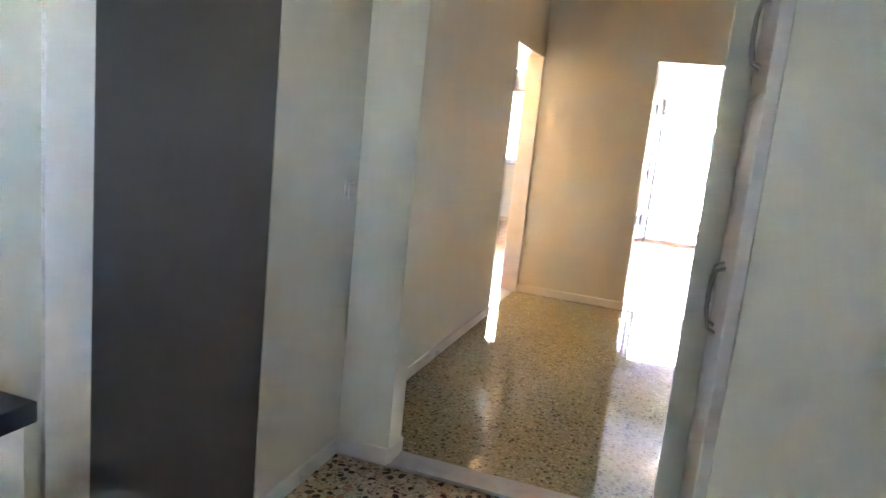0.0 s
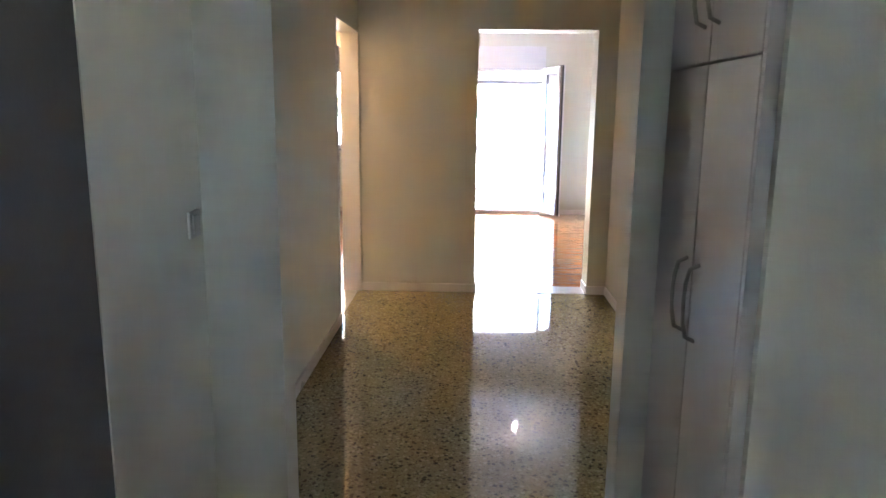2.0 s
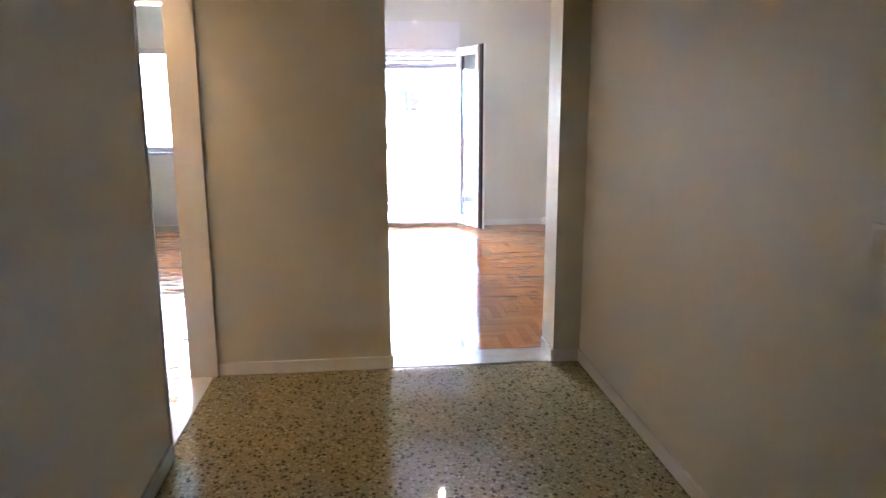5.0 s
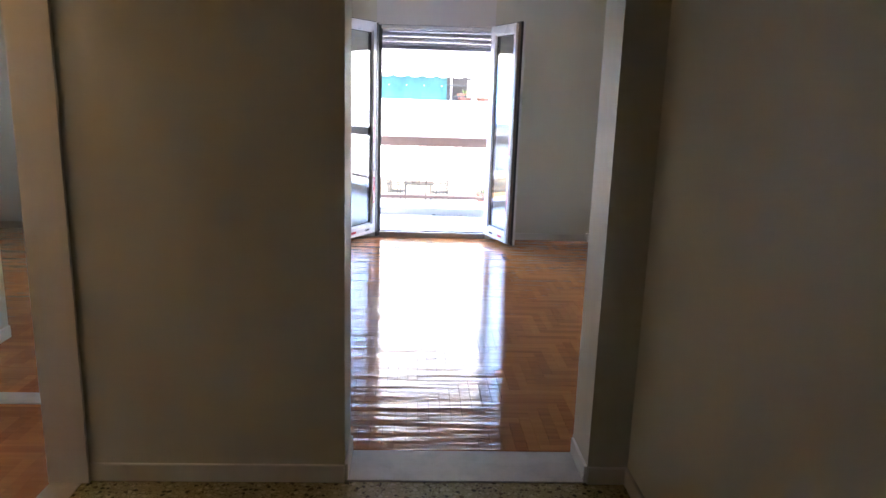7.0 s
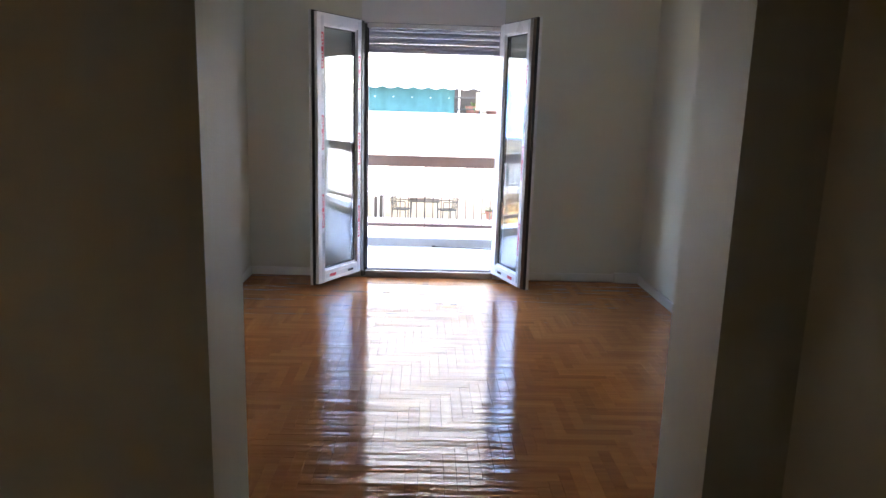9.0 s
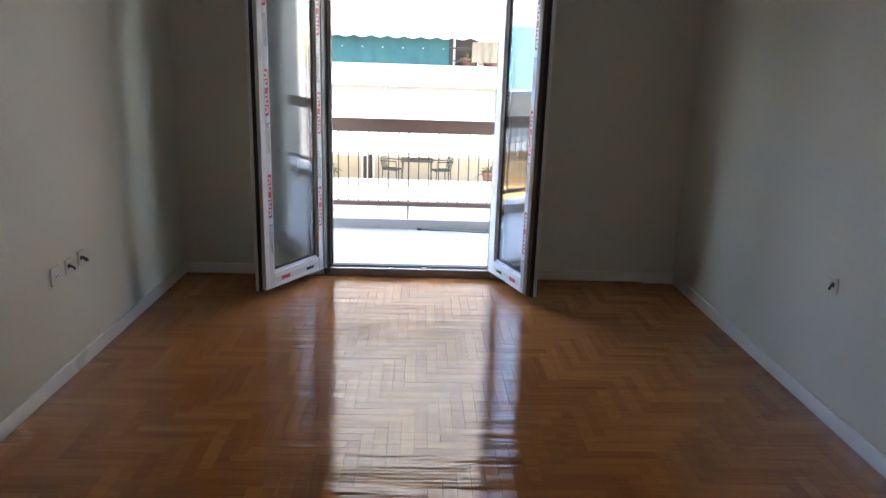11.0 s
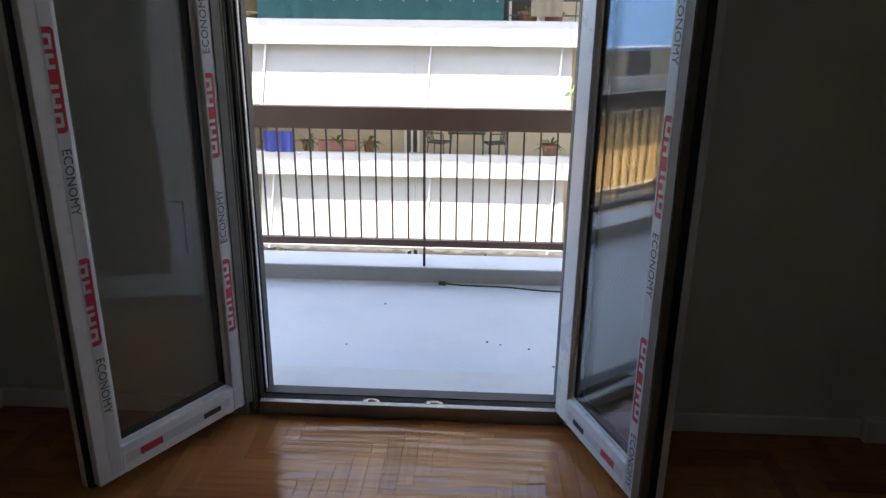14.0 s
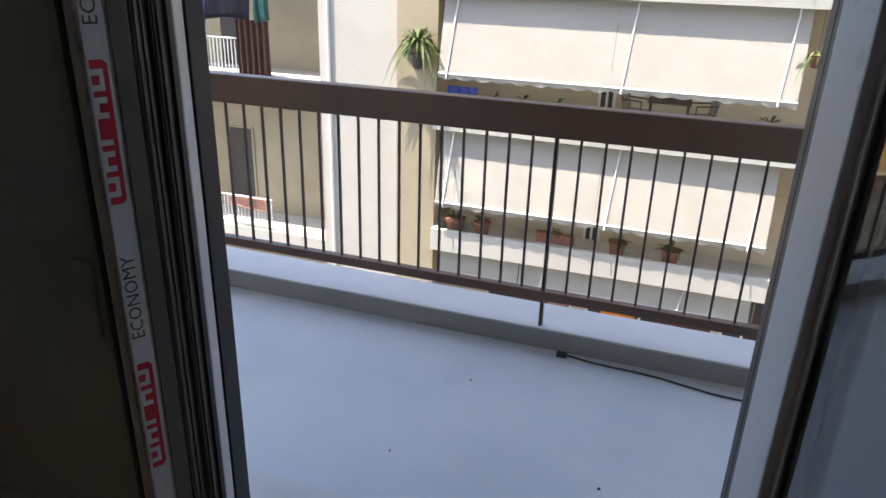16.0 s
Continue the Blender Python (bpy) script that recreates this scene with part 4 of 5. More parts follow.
def open_box(label, m, hole):
    """A small unfinished outlet: a pale collar round a dark hole, with a short stub of cable."""
    ob = thing("outlet_box", label, "outlet box", group="unfinished outlets")
    ob.matrix_basis = m
    part("collar", boxes((-0.032, 0.032, -0.012, 0, 0.012, 0.034), (-0.032, 0.032, -0.006, 0, -0.034, -0.012), (-0.032, -0.016, -0.008, 0, -0.012, 0.012), (0.016, 0.032, -0.008, 0, -0.012, 0.012), bev=0.002), PLASTIC_WHITE, ob)
    part("hole", boxes((-0.016, 0.016, -0.003, 0, -0.012, 0.012)), BLACK_HOLE, ob)
    part("cable_stub", tube([(0, 0, 0), (0.004, -0.012, -0.002), (0.01, -0.022, -0.01), (0.012, -0.026, -0.02)], hole), BLACK_HOLE, ob, smooth=True)


socket("wall_socket", "white plastic socket on the living room wall", pose(XL, 3.03, 0.49, 0, 0, 90))
open_box("unfinished white outlet with a short dark cable", pose(XL, 3.15, 0.5, 0, 0, 90), 0.005)
open_box("unfinished white outlet with a thick dark cable stub", pose(XL, 3.27, 0.505, 0, 0, 90), 0.008)
open_box("unfinished white outlet with a short dark cable", pose(XR, 2.86, 0.58, 0, 0, -90), 0.005)
st = thing("shutter_strap", "grey shutter strap winder beside the balcony door", "strap winder")
part("winder_plate", boxes((-0.36, -0.31, Y1 - 0.012, Y1, 0.62, 0.8), bev=0.003), PLASTIC_WHITE, st)

# ---- balcony ----
BZ = 0.0
structure("floor_balcony", "pale grey painted balcony floor with faint stains", "floor", boxes((-1.56, 4.4, 4.9, 6.3, BZ - 0.16, BZ), (DX0, DX1, 4.8, 4.9, BZ - 0.16, BZ)), BALCONY_FLOOR)
structure("balcony_step", "low pale door step on the balcony floor", "step", boxes((-0.9, 1.9, 4.902, 5.03, BZ, BZ + 0.014), (DX0 + 0.002, DX1 - 0.002, 4.802, 4.902, BZ, BZ + 0.014)), KERB_TOP)
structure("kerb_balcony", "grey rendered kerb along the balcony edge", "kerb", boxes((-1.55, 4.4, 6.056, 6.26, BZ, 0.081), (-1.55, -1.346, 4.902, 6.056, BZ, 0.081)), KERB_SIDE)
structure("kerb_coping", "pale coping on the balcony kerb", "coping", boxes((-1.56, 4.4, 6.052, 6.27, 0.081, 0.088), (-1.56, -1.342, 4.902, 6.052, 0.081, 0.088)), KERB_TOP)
# unseen slab overhead, added to shade the balcony, as long as the floor
structure("balcony_above_unseen", "unseen balcony slab of the floor above, added for shade", "balcony", boxes((-1.56, 4.4, 4.9, 6.3, 2.86, 3.04)), FACADE_WHITE)
structure("balcony_side", "rendered side panel closing the balcony", "wall", boxes((4.4, 4.5, 4.9, 6.3, BZ - 0.16, 3.0)), FACADE_WHITE)

rail = thing("balcony_railing", "brown metal balcony railing with thin upright bars", "railing", at=(0.387, 6.082, 0))
part("top_rail", boxes((-1.78, 4.0, -0.03, 0.03, 0.831, 0.945), bev=0.006), RAIL_BROWN, rail, "broad brown boxed handrail")
part("top_rail", boxes((-1.78, -1.72, -1.18, -0.0302, 0.831, 0.945), bev=0.006), RAIL_BROWN, rail)
part("bottom_rail", boxes((-1.732, 4.0, -0.018, 0.018, 0.2, 0.238), bev=0.003), RAIL_BROWN, rail)
part("bottom_rail", boxes((-1.768, -1.732, -1.18, 0.018, 0.2, 0.238), bev=0.003), RAIL_BROWN, rail)
me_bar = mesh_of("bar", boxes((-0.0042, 0.0042, -0.0055, 0.0055, 0.238, 0.831)), BALUSTER_BROWN)
bar_places = [(k * 0.0856, 0.0) for k in range(-19, 46) if k % 24] + [(-1.75, -0.0856 * k) for k in range(1, 14)]
for x, y in bar_places:
    b = new("bar", me_bar)
    b.parent = rail
    b.location = (x, y, 0)
for x in (-1.75, 0.0, 24 * 0.0856):
    part("post", boxes((x - 0.0065, x + 0.0065, -0.012, 0.012, 0.088, 0.8311), bev=0.001), BALUSTER_BROWN, rail)
cb = thing("loose_cable", "thin dark cable lying along the balcony kerb", "cable")
bm = bmesh.new()
pts = [(0.5 + 0.09 * k, 6.035 - 0.01 * k - 0.008 * math.sin(k * 1.3), BZ + 0.004) for k in range(14)]
for a, b in zip(pts, pts[1:]):
    rod(bm, a, b, 0.004, seg=7)
part("cable", bm, DARK_METAL, cb, smooth=True)
part("cable_end", boxes((0.47, 0.51, 6.01, 6.035, BZ, BZ + 0.018), bev=0.004), DARK_METAL, cb)
random.seed(9)
bits = bmesh.new()
for k in range(16):
    x, y, r = random.uniform(-1.1, 1.5), random.uniform(4.95, 5.8), random.uniform(0.003, 0.007)
    lathe(bits, x, y, BZ + 0.0005, [(r, 0), (r * 0.6, 0.004)], 6)
thing("paint_crumbs", "dark crumbs of plaster on the balcony floor", "debris", bits, DARK_METAL, kind="stuff")

# ---- the street and the building across it ----
structure("road", "asphalt street far below", "road", boxes((-300, 300, 6.5, 17.2, -13.4, -13.0)), ASPHALT)
structure("ground", "flat town ground reaching the horizon", "ground", boxes((-900, 900, -900, 900, -13.9, -13.5)), PAVING)
structure("pavement", "raised pavement along the far side of the street", "pavement", boxes((-300, 300, 17.2, 20.0, -13.5, -12.87), bev=0.01), PAVING)

FY, FW = 19.0, 20.5
opp = thing("apartment_building", "white and cream apartment building with long awning-shaded balconies", "building")
part("wall", boxes((-4.8, 26, FW, 30, -13, 12.5)), FACADE_BACK, opp, "cream rendered back wall of the balconies")
part("bay_wall", boxes((-8.0, -5.8, 19.5, 30, -13, 12.5)), FACADE_WHITE, opp, "plain white rendered bay")
part("column", boxes((-5.8, -4.8, 19.2, 30, -13, 12.5)), FACADE_CREAM, opp, "cream rendered pier")
STOREY = 3.04


def awning(parent, x0, x1, y, ztop, drop, out, cloth, scallop=True, arms=()):
    """A sloping cloth awning with a scalloped valance and a front bar."""
    bm = bmesh.new()
    nx = max(8, int((x1 - x0) / 0.25))
    sheet(bm, nx, 4, lambda u, v: Vector((x0 + (x1 - x0) * u, y - out * v - 0.015 * math.sin(v * math.pi), ztop - drop * v - 0.02 * math.sin(v * math.pi) * (0.5 + 0.5 * math.sin(u * 37)))))
    bmesh.ops.solidify(bm, geom=bm.faces[:], thickness=0.008)
    aw = part("awning", bm, cloth, parent)
    part("front_bar", rod(bmesh.new(), (x0, y - out, ztop - drop), (x1, y - out, ztop - drop), 0.025, seg=8), TRIM, aw)
    n = int((x1 - x0) / 0.07)
    span = (x1 - x0) / 0.42
    bm = sheet(bmesh.new(), n, 1, lambda u, v: Vector((x0 + (x1 - x0) * u, y - out + 0.015 * math.sin(u * n * 0.7), ztop - drop - v * (0.07 + (0.06 * abs(math.sin(math.pi * u * span)) if scallop else 0)))))
    bmesh.ops.solidify(bm, geom=bm.faces[:], thickness=0.006)
    part("valance", bm, cloth, aw)
    for ax in arms:
        part("arm", rod(bmesh.new(), (ax + 0.12, y - 0.06, ztop - 0.02), (ax, y - out - 0.05, ztop - drop - 0.1), 0.02, seg=8), TRIM, aw)
    return aw


for k in range(-3, 4):
    zt = 1.25 - STOREY * k
    sl = part("balcony_slab", boxes((-4.8, 26, FY, FW, zt - 0.55, zt - 0.25), (-4.8, 26, FY, FY + 0.14, zt - 0.25, zt), (-4.8, -4.68, FY + 0.14, FW, zt - 0.25, zt)), FACADE_WHITE, opp)
    top = zt + STOREY - 0.55
    if k < 3:
        awning(opp, -4.65, -0.85, FY + 0.28, top, 1.72, 0.42, AWNING_WHITE, arms=(-4.45,))
        awning(opp, -0.845, 2.75, FY + 0.28, top, 1.72, 0.42, AWNING_WHITE, arms=(-0.6, 2.4))
        awning(opp, 3.6, 9.0, FY + 0.28, top, 1.72, 0.42, AWNING_WHITE, arms=(5.0,))
        awning(opp, 10.0, 17.0, FY + 0.28, top, 1.72, 0.42, AWNING_WHITE, arms=(12.0,))
    # back-wall openings: dark flat panels stand in for the shaded interior
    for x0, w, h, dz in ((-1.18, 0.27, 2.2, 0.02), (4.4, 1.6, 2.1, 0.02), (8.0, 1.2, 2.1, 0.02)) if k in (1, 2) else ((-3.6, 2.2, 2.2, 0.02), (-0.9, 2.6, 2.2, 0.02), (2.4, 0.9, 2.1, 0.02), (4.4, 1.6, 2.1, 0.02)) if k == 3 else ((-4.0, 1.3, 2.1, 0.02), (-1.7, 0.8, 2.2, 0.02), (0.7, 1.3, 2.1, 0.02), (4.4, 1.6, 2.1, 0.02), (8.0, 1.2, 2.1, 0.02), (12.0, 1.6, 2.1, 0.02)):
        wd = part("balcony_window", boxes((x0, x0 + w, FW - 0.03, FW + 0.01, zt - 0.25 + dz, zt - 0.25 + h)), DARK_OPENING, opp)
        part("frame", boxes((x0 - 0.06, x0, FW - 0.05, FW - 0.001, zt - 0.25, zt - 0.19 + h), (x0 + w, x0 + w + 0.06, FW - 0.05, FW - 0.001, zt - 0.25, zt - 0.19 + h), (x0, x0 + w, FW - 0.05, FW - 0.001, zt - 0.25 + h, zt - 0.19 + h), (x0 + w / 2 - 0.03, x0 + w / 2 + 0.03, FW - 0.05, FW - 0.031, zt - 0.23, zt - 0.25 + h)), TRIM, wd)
    # thin railing above one parapet
    if k != 0:
        continue
    rl = part("parapet_rail", rod(rod(bmesh.new(), (-4.75, FY + 0.07, zt + 0.44), (26, FY + 0.07, zt + 0.44), 0.022, seg=8), (-4.75, FY + 0.07, zt + 0.12), (26, FY + 0.07, zt + 0.12), 0.014, seg=6), DARK_METAL, opp)
    for i in range(22):
        part("rail_post", rod(bmesh.new(), (-4.75 + i * 1.5, FY + 0.07, zt), (-4.75 + i * 1.5, FY + 0.07, zt + 0.44), 0.014, seg=6), DARK_METAL, rl)
part("downpipe", rod(bmesh.new(), (-7.72, 19.44, -13), (-7.72, 19.44, 12.4), 0.045, seg=10), TRIM, opp, "white painted downpipe")
awning(opp, -4.65, 2.75, FY + 0.28, 1.25 - 2 * STOREY - 0.55, 0.6, 0.16, AWNING_WHITE, arms=(-2.0, 1.2))

# teal privacy screen tied along the railing of one balcony
sc = thing("privacy_screen", "teal cloth privacy screen tied along a balcony railing", "privacy screen")
bm = sheet(bmesh.new(), 70, 3, lambda u, v: Vector((-4.4 + 5.55 * u, FY + 0.02 + 0.02 * math.sin(u * 60) * (1 - v * 0.3), 1.245 + 0.8 * v + 0.012 * math.sin(u * 41))))
bmesh.ops.solidify(bm, geom=bm.faces[:], thickness=0.006)
part("cloth", bm, TEAL, sc)
for i in range(11):
    part("eyelet", rod(bmesh.new(), (-4.2 + i * 0.52, FY + 0.0, 1.66), (-4.2 + i * 0.52, FY - 0.02, 1.66), 0.02, seg=8), STEEL, sc)

# left neighbour across the street, with balconies, brown curtain and coloured awnings
nb = thing("apartment_building", "cream apartment building with blue and ochre awnings", "building")
part("wall", boxes((-44, -8.1, 21.0, 30, -13, 3.2)), FACADE_CREAM, nb)
for k in range(-1, 4):
    zt = -1.6 - 4.3 * k
    part("balcony_slab", boxes((-44, -8.05, 19.6, 21.0, zt - 0.3, zt)), FACADE_WHITE, nb)
    rl = part("railing", rod(rod(bmesh.new(), (-44, 19.66, zt + 0.9), (-9.75, 19.66, zt + 0.9), 0.025, seg=8), (-44, 19.66, zt + 0.1), (-9.75, 19.66, zt + 0.1), 0.018, seg=6), TRIM, nb)
    bm = bmesh.new()
    for i in range(312):
        box(bm, -44 + i * 0.11, -43.98 + i * 0.11, 19.65, 19.67, zt + 0.1, zt + 0.9)
    part("bars", bm, TRIM, rl)
    # dark panels paint the shade inside the neighbour's openings
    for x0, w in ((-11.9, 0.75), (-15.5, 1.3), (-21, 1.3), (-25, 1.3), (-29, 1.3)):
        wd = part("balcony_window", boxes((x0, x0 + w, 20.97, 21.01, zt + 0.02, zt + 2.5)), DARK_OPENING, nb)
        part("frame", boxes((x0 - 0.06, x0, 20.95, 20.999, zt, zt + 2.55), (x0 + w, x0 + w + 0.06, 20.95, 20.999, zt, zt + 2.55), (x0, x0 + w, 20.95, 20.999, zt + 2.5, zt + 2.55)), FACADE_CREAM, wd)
awning(nb, -30, -13.5, 19.58, 2.6, 2.2, 1.0, AWNING_BLUE, arms=(-20,))
awning(nb, -30, -13.5, 19.58, -2.3, 2.0, 1.0, AWNING_YELLOW, arms=(-22,))
cu = thing("balcony_curtain", "dark brown curtain hung over a balcony railing", "curtain")
bm = sheet(bmesh.new(), 40, 4, lambda u, v: Vector((-10.42 + 0.95 * u, 19.58 + 0.04 * math.sin(u * 34), -1.58 + 1.36 * v)))
bmesh.ops.solidify(bm, geom=bm.faces[:], thickness=0.006)
part("cloth", bm, BROWN_CLOTH, cu)


def hung_cloth(label, material, x0, x1, y, z0, z1, seed):
    """A cloth hung by its upper edge, in soft uneven folds."""
    r = random.Random(seed)
    a, b, c = r.uniform(9, 15), r.uniform(0, 6), r.uniform(17, 26)
    bm = sheet(bmesh.new(), 28, 6, lambda u, v: Vector((x0 + (x1 - x0) * u + 0.02 * math.sin(v * 5 + b), y + (0.03 * math.sin(u * a + b) + 0.015 * math.sin(u * c + v * 3)) * (1.2 - v), z0 + (z1 - z0) * v + (1 - v) * 0.04 * math.sin(u * 5 + b))))
    bmesh.ops.solidify(bm, geom=bm.faces[:], thickness=0.006)
    return thing("drying_cloth", label, "cloth", bm, material, smooth=True)


line = thing("clothes_line", "steel clothes line across the neighbouring balcony", "clothes line")
part("wire", rod(bmesh.new(), (-13.0, 19.56, 0.62), (-9.3, 19.56, 0.62), 0.012, seg=6), DARK_METAL, line)
for x in (-12.9, -9.4):
    part("bracket", rod(bmesh.new(), (x, 19.56, 0.62), (x, 21.0, 0.9), 0.014, seg=6), DARK_METAL, line)
hung_cloth("dark navy sheet drying on a clothes line", NAVY_CLOTH, -11.3, -9.98, 19.56, -0.22, 0.62, 1)
hung_cloth("small blue towel drying on a clothes line", GREY_CLOTH, -11.75, -11.32, 19.56, -0.4, 0.62, 2)
hung_cloth("teal garment drying on a clothes line", TEAL, -9.85, -9.42, 19.56, -0.24, 0.62, 3)
hung_cloth("faded pink blanket over a balcony railing", PINK_CLOTH, -11.1, -9.9, 19.6, -5.32, -4.99, 4)

line = thing("clothes_line", "clothes line below the balcony of the white building", "clothes line")
part("wire", rod(bmesh.new(), (-2.6, FY - 0.1, -6.12), (2.9, FY - 0.1, -6.12), 0.012, seg=6), DARK_METAL, line)
for x in (-2.5, 2.8):
    part("bracket", rod(bmesh.new(), (x, FY - 0.1, -6.12), (x, FY + 0.03, -5.39), 0.014, seg=6), DARK_METAL, line)
hung_cloth("orange towel drying on a clothes line", ORANGE, -0.46, 0.32, FY - 0.1, -6.62, -6.12, 5)
hung_cloth("dark red cloth drying on a clothes line", BROWN_CLOTH, 0.75, 2.0, FY - 0.1, -6.85, -6.12, 6)
hung_cloth("faded pink cloth drying on a clothes line", PINK_CLOTH, -1.7, -1.2, FY - 0.1, -6.75, -6.12, 7)
hung_cloth("dark red cloth drying on a clothes line", BROWN_CLOTH, -2.4, -1.75, FY - 0.1, -6.9, -6.12, 8)

random.seed(21)


def leafy(parent, n, x, y, z, length, droop, width, seed):
    """Long narrow arching leaves out of one point."""
    rnd = random.Random(seed)
    for k in range(n):
        a, up = rnd.uniform(0, 2 * math.pi), rnd.uniform(0.1, 1.2)
        ln = length * rnd.uniform(0.7, 1.1)
        bm = bmesh.new()
        rows = []
        for i in range(6):
            t = i / 5
            r = ln * t * math.cos(up) * (1 - 0.15 * t)
            h = ln * (t * math.sin(up) - droop * t * t)
            w = width * math.sin(math.pi * (0.12 + 0.86 * t))
            px, py = x + r * math.cos(a), y + r * math.sin(a)
            rows.append((bm.verts.new((px - w * math.sin(a), py + w * math.cos(a), z + h)), bm.verts.new((px, py, z + h - w * 0.35)), bm.verts.new((px + w * math.sin(a), py - w * math.cos(a), z + h))))
        for p, q in zip(rows, rows[1:]):
            bm.faces.new((p[0], q[0], q[1], p[1]))
            bm.faces.new((p[1], q[1], q[2], p[2]))
        part("leaf", bm, LEAF, parent)


palm = thing("potted_palm", "green palm in a pot hung on the building's corner", "palm")
part("pot", lathe(bmesh.new(), -5.17, 18.95, -0.95, [(0.1, 0), (0.15, 0.28), (0.165, 0.28), (0.165, 0.32)]), DARK_METAL, palm)
part("bracket", boxes((-5.22, -5.12, 18.95, 19.2, -0.99, -0.95)), DARK_METAL, palm)
part("stem", rod(bmesh.new(), (-5.17, 18.95, -0.7), (-5.17, 18.95, -0.35), 0.03, 0.02), BROWN_CLOTH, palm)
leafy(palm, 70, -5.18, 18.95, -0.42, 0.72, 0.35, 0.024, 3)
leafy(palm, 70, -5.16, 18.95, -0.42, 1.0, 1.15, 0.024, 8)

hang = thing("hanging_plant", "trailing green plant hung at the end of the balcony", "plant")
part("pot", lathe(bmesh.new(), 2.92, 18.95, -0.35, [(0.08, 0), (0.13, 0.22), (0.14, 0.24)], 12), TERRACOTTA, hang)
part("hanger", rod(bmesh.new(), (2.92, 18.97, -0.12), (2.92, 19.02, 0.72), 0.008, seg=6), DARK_METAL, hang)
leafy(hang, 30, 2.92, 18.95, -0.12, 0.55, 1.3, 0.022, 5)

# things on the balconies across the street
zA, zB, zC = 1.0, 1.25 - STOREY - 0.25, 1.25 - 2 * STOREY - 0.25
for k, (x, z, r) in enumerate(((-4.2, zB, 0.17), (-3.5, zB, 0.14), (-2.0, zB, 0.13), (2.4, zB, 0.2), (-3.6, zC, 0.2), (-4.3, zC, 0.24), (-0.3, zC, 0.2), (0.9, zC, 0.2), (1.7, zA, 0.2), (2.3, zA, 0.22))):
    pp = thing("potted_plant", "leafy balcony plant in a terracotta pot", "plant", group="balcony plants")
    part("pot", lathe(bmesh.new(), x, FY + 0.45, z, [(r * 0.7, 0), (r, 0.4), (r * 1.1, 0.4), (r * 1.1, 0.46)], 12), TERRACOTTA, pp)
    leafy(pp, 16, x, FY + 0.45, z + 0.42, 0.5, 0.5, 0.035, 40 + k)
for k, (x, z) in enumerate(((-3.2, zB), (-2.2, zC))):
    bx = thing("flower_box", "terracotta trough on the parapet of the balcony", "flower box", group="flower boxes")
    part("trough", boxes((x, x + 0.9, FY + 0.2, FY + 0.4, z + 0.25, z + 0.5), bev=0.01), TERRACOTTA, bx)
    leafy(bx, 18, x + 0.45, FY + 0.3, z + 0.48, 0.4, 0.6, 0.03, 70 + k)


def garden_chair(x, y, z, turn):
    ch = thing("garden_chair", "dark metal garden chair on the balcony across the street", "chair", at=(x, y, z), turn=turn, group="balcony chairs")
    part("seat", boxes((-0.22, 0.22, -0.22, 0.22, 0.44, 0.47), bev=0.006), DARK_METAL, ch)
    bm = bmesh.new()
    for i in range(6):
        rod(bm, (-0.18 + i * 0.072, 0.22, 0.47), (-0.2 + i * 0.08, 0.32, 0.98), 0.011, seg=6)
    rod(bm, (-0.23, 0.32, 0.98), (0.23, 0.32, 0.98), 0.018, seg=6)
    part("backrest", bm, DARK_METAL, ch)
    for sx in (-0.2, 0.2):
        for sy in (-0.2, 0.2):
            part("leg", rod(bmesh.new(), (sx, sy, 0.44), (sx * 1.15, sy * 1.15, 0), 0.014, seg=6), DARK_METAL, ch)
        part("armrest", rod(rod(bmesh.new(), (sx * 1.1, 0.27, 0.7), (sx * 1.1, -0.2, 0.7), 0.016, seg=6), (sx * 1.1, -0.2, 0.7), (sx * 1.1, -0.2, 0.45), 0.014, seg=6), DARK_METAL, ch)


garden_chair(-0.3, FY + 0.6, zB, 70)
garden_chair(1.05, FY + 0.6, zB, -70)
tb = thing("garden_table", "dark round-edged metal garden table on the balcony across the street", "table", at=(0.38, FY + 0.6, zB))
part("tabletop", boxes((-0.45, 0.45, -0.35, 0.35, 0.7, 0.74), bev=0.015), DARK_METAL, tb)
for sx in (-0.38, 0.38):
    for sy in (-0.28, 0.28):
        part("leg", rod(bmesh.new(), (sx, sy, 0.7), (sx * 1.1, sy * 1.1, 0), 0.018, seg=6), DARK_METAL, tb)
for x, z, m_, lab in ((-4.45, zB, GREY_CLOTH, "blue cloth drying on the balcony railing"), (1.75, zA + 0.1, FACADE_CREAM, "beige blanket over the balcony railing")):
    cl = sheet(bmesh.new(), 10, 3, lambda u, v: Vector((x + 0.7 * u, FY - 0.03 + 0.03 * math.sin(u * 20), z + 0.25 + 0.5 * v)))
    bmesh.ops.solidify(cl, geom=cl.faces[:], thickness=0.006)
    thing("drying_cloth", lab, "cloth", cl, m_)

# ---- parquet: small oak blocks laid in a square herringbone ----
W_, N_ = 0.052, 6
L_ = W_ * N_
G_ = 0.0001
floor_living = structure("floor_living", "glossy varnished oak herringbone parquet, slightly uneven", "floor", boxes((XL, XR, Y0, Y1, -0.12, -0.012)), PARQUET_GAP)


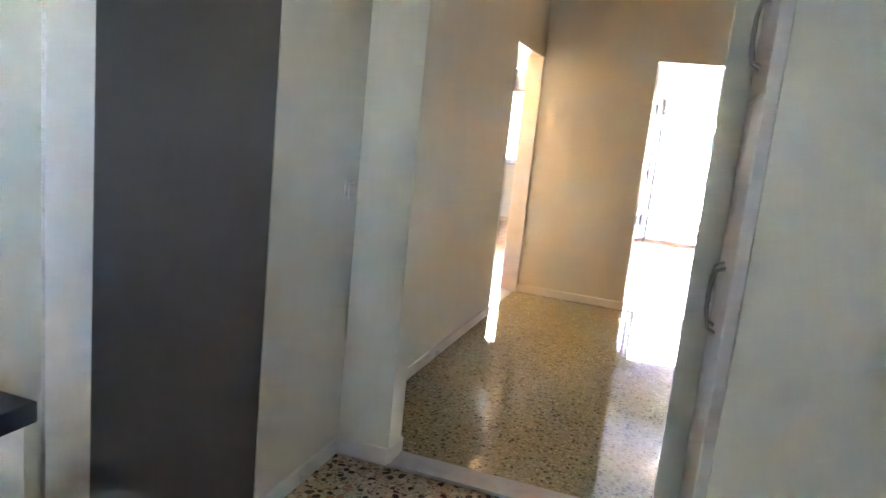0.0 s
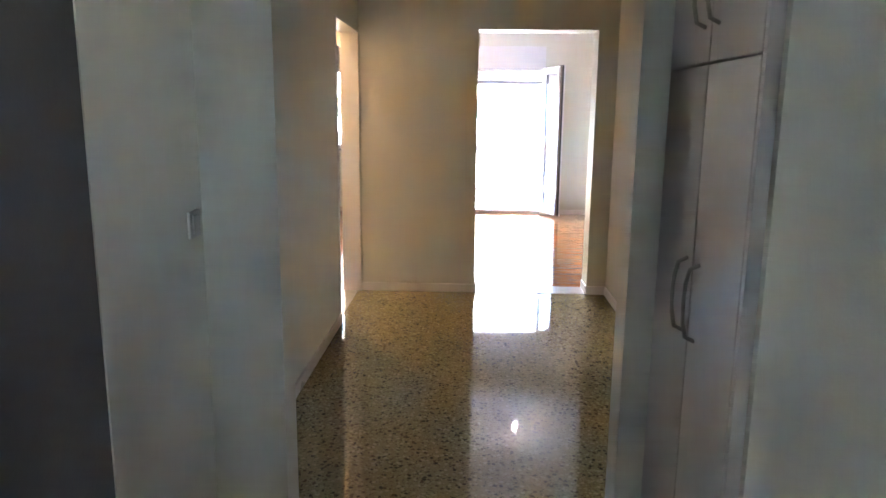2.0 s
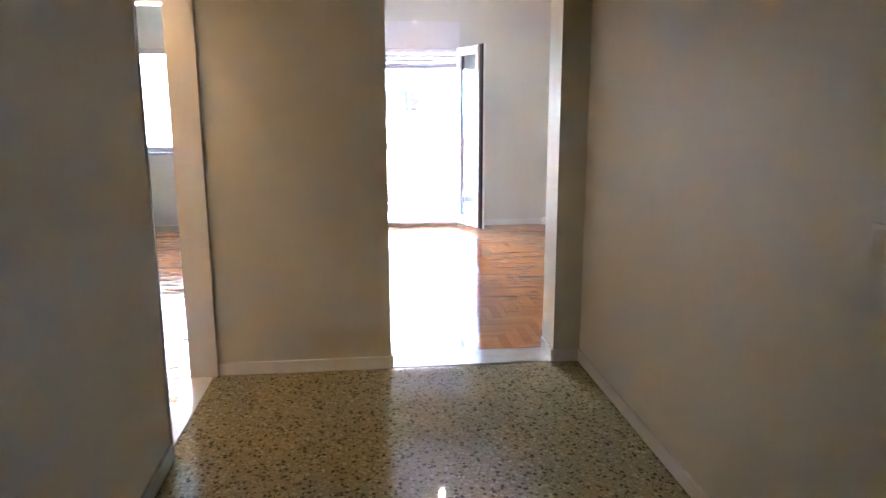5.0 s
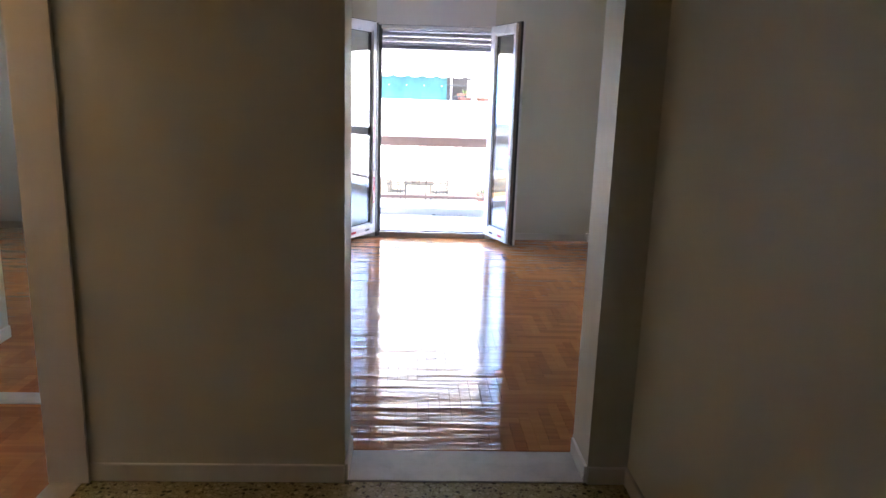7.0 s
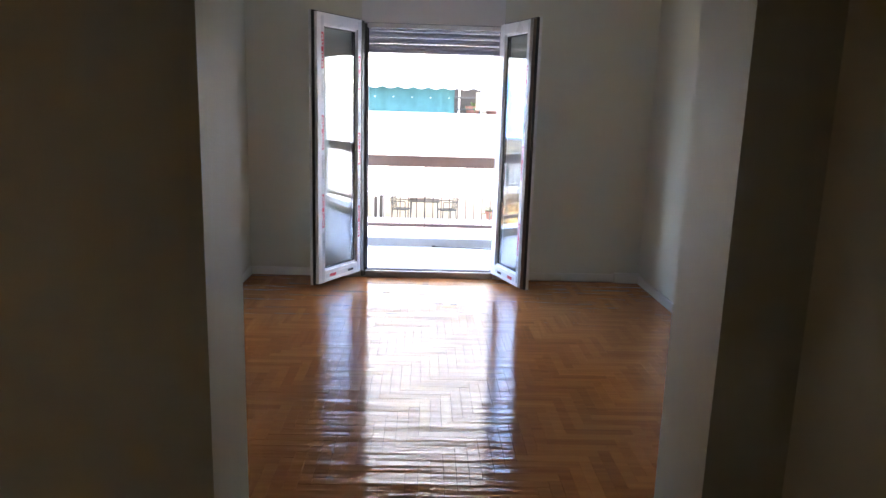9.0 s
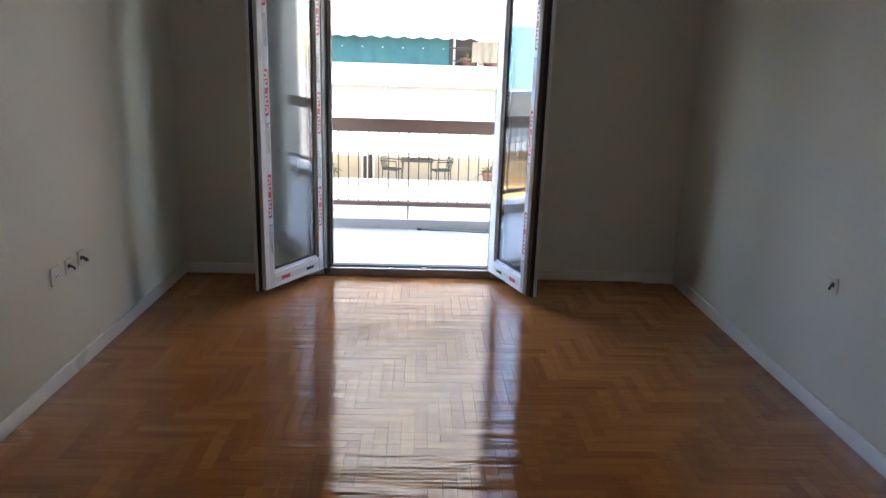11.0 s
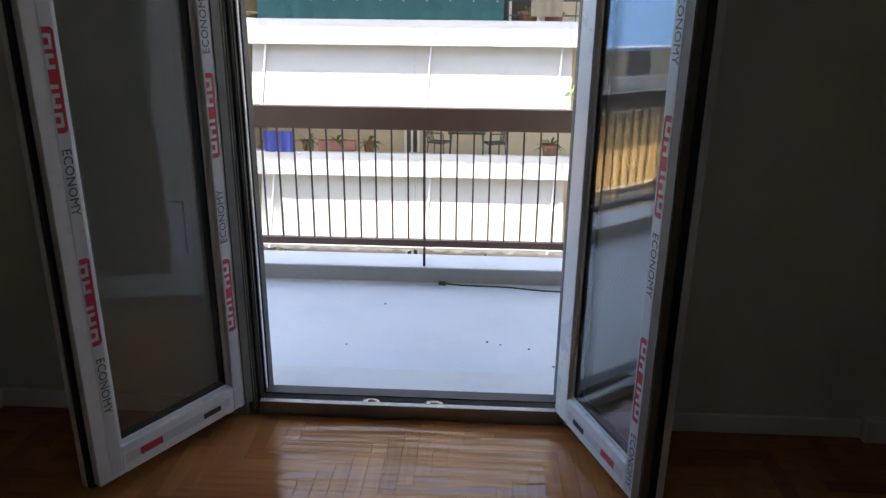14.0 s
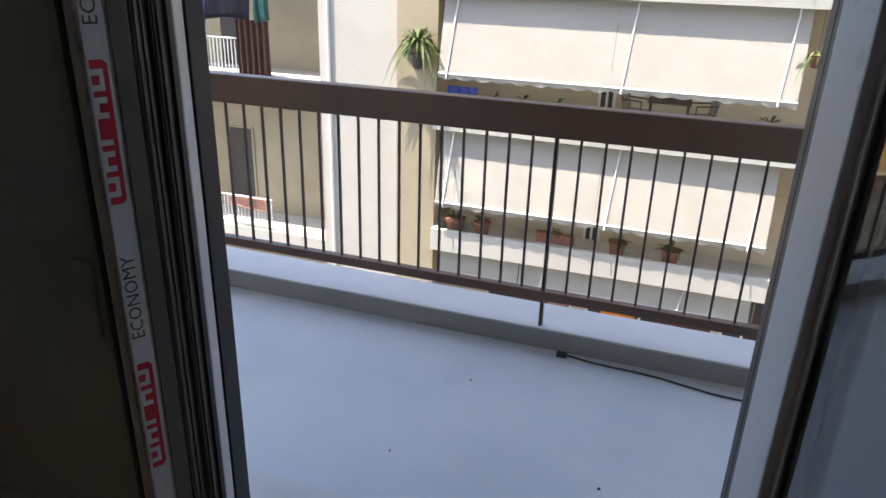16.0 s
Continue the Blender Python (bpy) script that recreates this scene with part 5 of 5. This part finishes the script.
def plank_bm(lx, ly):
    bm = bmesh.new()
    b = 0.0003
    vs = [bm.verts.new((sx * (lx / 2 - G_), sy * (ly / 2 - G_), -0.012)) for sx, sy in ((-1, -1), (1, -1), (1, 1), (-1, 1))]
    vm = [bm.verts.new((sx * (lx / 2 - G_), sy * (ly / 2 - G_), -0.0008)) for sx, sy in ((-1, -1), (1, -1), (1, 1), (-1, 1))]
    vt = [bm.verts.new((sx * (lx / 2 - G_ - b), sy * (ly / 2 - G_ - b), 0)) for sx, sy in ((-1, -1), (1, -1), (1, 1), (-1, 1))]
    for i in range(4):
        j = (i + 1) % 4
        bm.faces.new((vs[i], vs[j], vm[j], vm[i]))
        bm.faces.new((vm[i], vm[j], vt[j], vt[i]))
    bm.faces.new(vt)
    return bm


def herringbone(x0, x1, y0, y1):
    """All blocks (x0, x1, y0, y1) that cover the rectangle, cut at its edges."""
    out = []
    nx, ny = int((x1 - x0) / W_) + 2, int((y1 - y0) / W_) + 2
    P = 2 * N_
    for j in range(-N_, ny + 1):
        for k in range(-2 - ny // P, nx // P + 2):
            s = j + P * k
            out.append((x0 + s * W_, x0 + s * W_ + L_, y0 + j * W_, y0 + (j + 1) * W_))
    for i in range(-1, nx + 1):
        for k in range(-2 - nx // P, ny // P + 3):
            s = i - (P - 1) + P * k
            out.append((x0 + i * W_, x0 + (i + 1) * W_, y0 + s * W_, y0 + s * W_ + L_))
    cut = []
    for a, b, c, d in out:
        a, b, c, d = max(a, x0), min(b, x1), max(c, y0), min(d, y1)
        if b - a > 0.008 and d - c > 0.008:
            cut.append((a, b, c, d))
    return cut


rnd = random.Random(12)
full_mesh = mesh_of("plank", plank_bm(L_, W_), PLANK_X)
blocks = herringbone(XL + 0.014, XR - 0.014, Y0, Y1 - 0.002)
near = sorted((q for q in blocks if abs((q[1] - q[0]) * (q[3] - q[2]) - L_ * W_) < 1e-6), key=lambda q: abs((q[0] + q[1]) / 2 - 0.4) * 1.3 + abs((q[2] + q[3]) / 2 - 3.7))[:300]
near_set = set(near)


def rest_mesh(name, rows):
    verts, faces = [], []
    for a, b, c, d in rows:
        tilt, dz = (rnd.uniform(-0.0005, 0.0005), rnd.uniform(-0.0008, 0.0008)), rnd.uniform(-0.0003, 0.0003)
        a, b, c, d = a + G_, b - G_, c + G_, d - G_
        e, n0 = 0.0003, len(verts)
        for (px, py, z) in ((a, c, -0.012), (b, c, -0.012), (b, d, -0.012), (a, d, -0.012), (a, c, -0.0008), (b, c, -0.0008), (b, d, -0.0008), (a, d, -0.0008), (a + e, c + e, 0), (b - e, c + e, 0), (b - e, d - e, 0), (a + e, d - e, 0)):
            if z > -0.01:
                z += dz + tilt[0] * (px - (a + b) / 2) + tilt[1] * (py - (c + d) / 2)
            verts.append((px, py, z))
        for i in range(4):
            j = (i + 1) % 4
            faces += [(n0 + i, n0 + j, n0 + 4 + j, n0 + 4 + i), (n0 + 4 + i, n0 + 4 + j, n0 + 8 + j, n0 + 8 + i)]
        faces.append((n0 + 8, n0 + 9, n0 + 10, n0 + 11))
    me = bpy.data.meshes.new(name)
    me.from_pydata(verts, [], faces)
    me.update()
    me.materials.append(PLANK_REST)
    return me


rest = new("planks", rest_mesh("planks", [q for q in blocks if q not in near_set]))
rest.parent = floor_living
tagged(rest, kind="stuff")
for a, b, c, d in near:
    pk = new("plank", full_mesh)
    pk.parent = floor_living
    turned = 90 if d - c > b - a else 0
    pk.matrix_basis = pose((a + b) / 2, (c + d) / 2, rnd.uniform(-0.0003, 0.0003), math.degrees(rnd.uniform(-0.0008, 0.0008)), math.degrees(rnd.uniform(-0.0005, 0.0005)), turned)
bed_floor = bpy.data.objects["floor_bedroom"]
rb = new("planks", rest_mesh("bedroom_planks", herringbone(-3.98, HL - 0.135, -2.3, Y1 - 0.002)))
rb.parent = bed_floor
tagged(rb, kind="stuff")
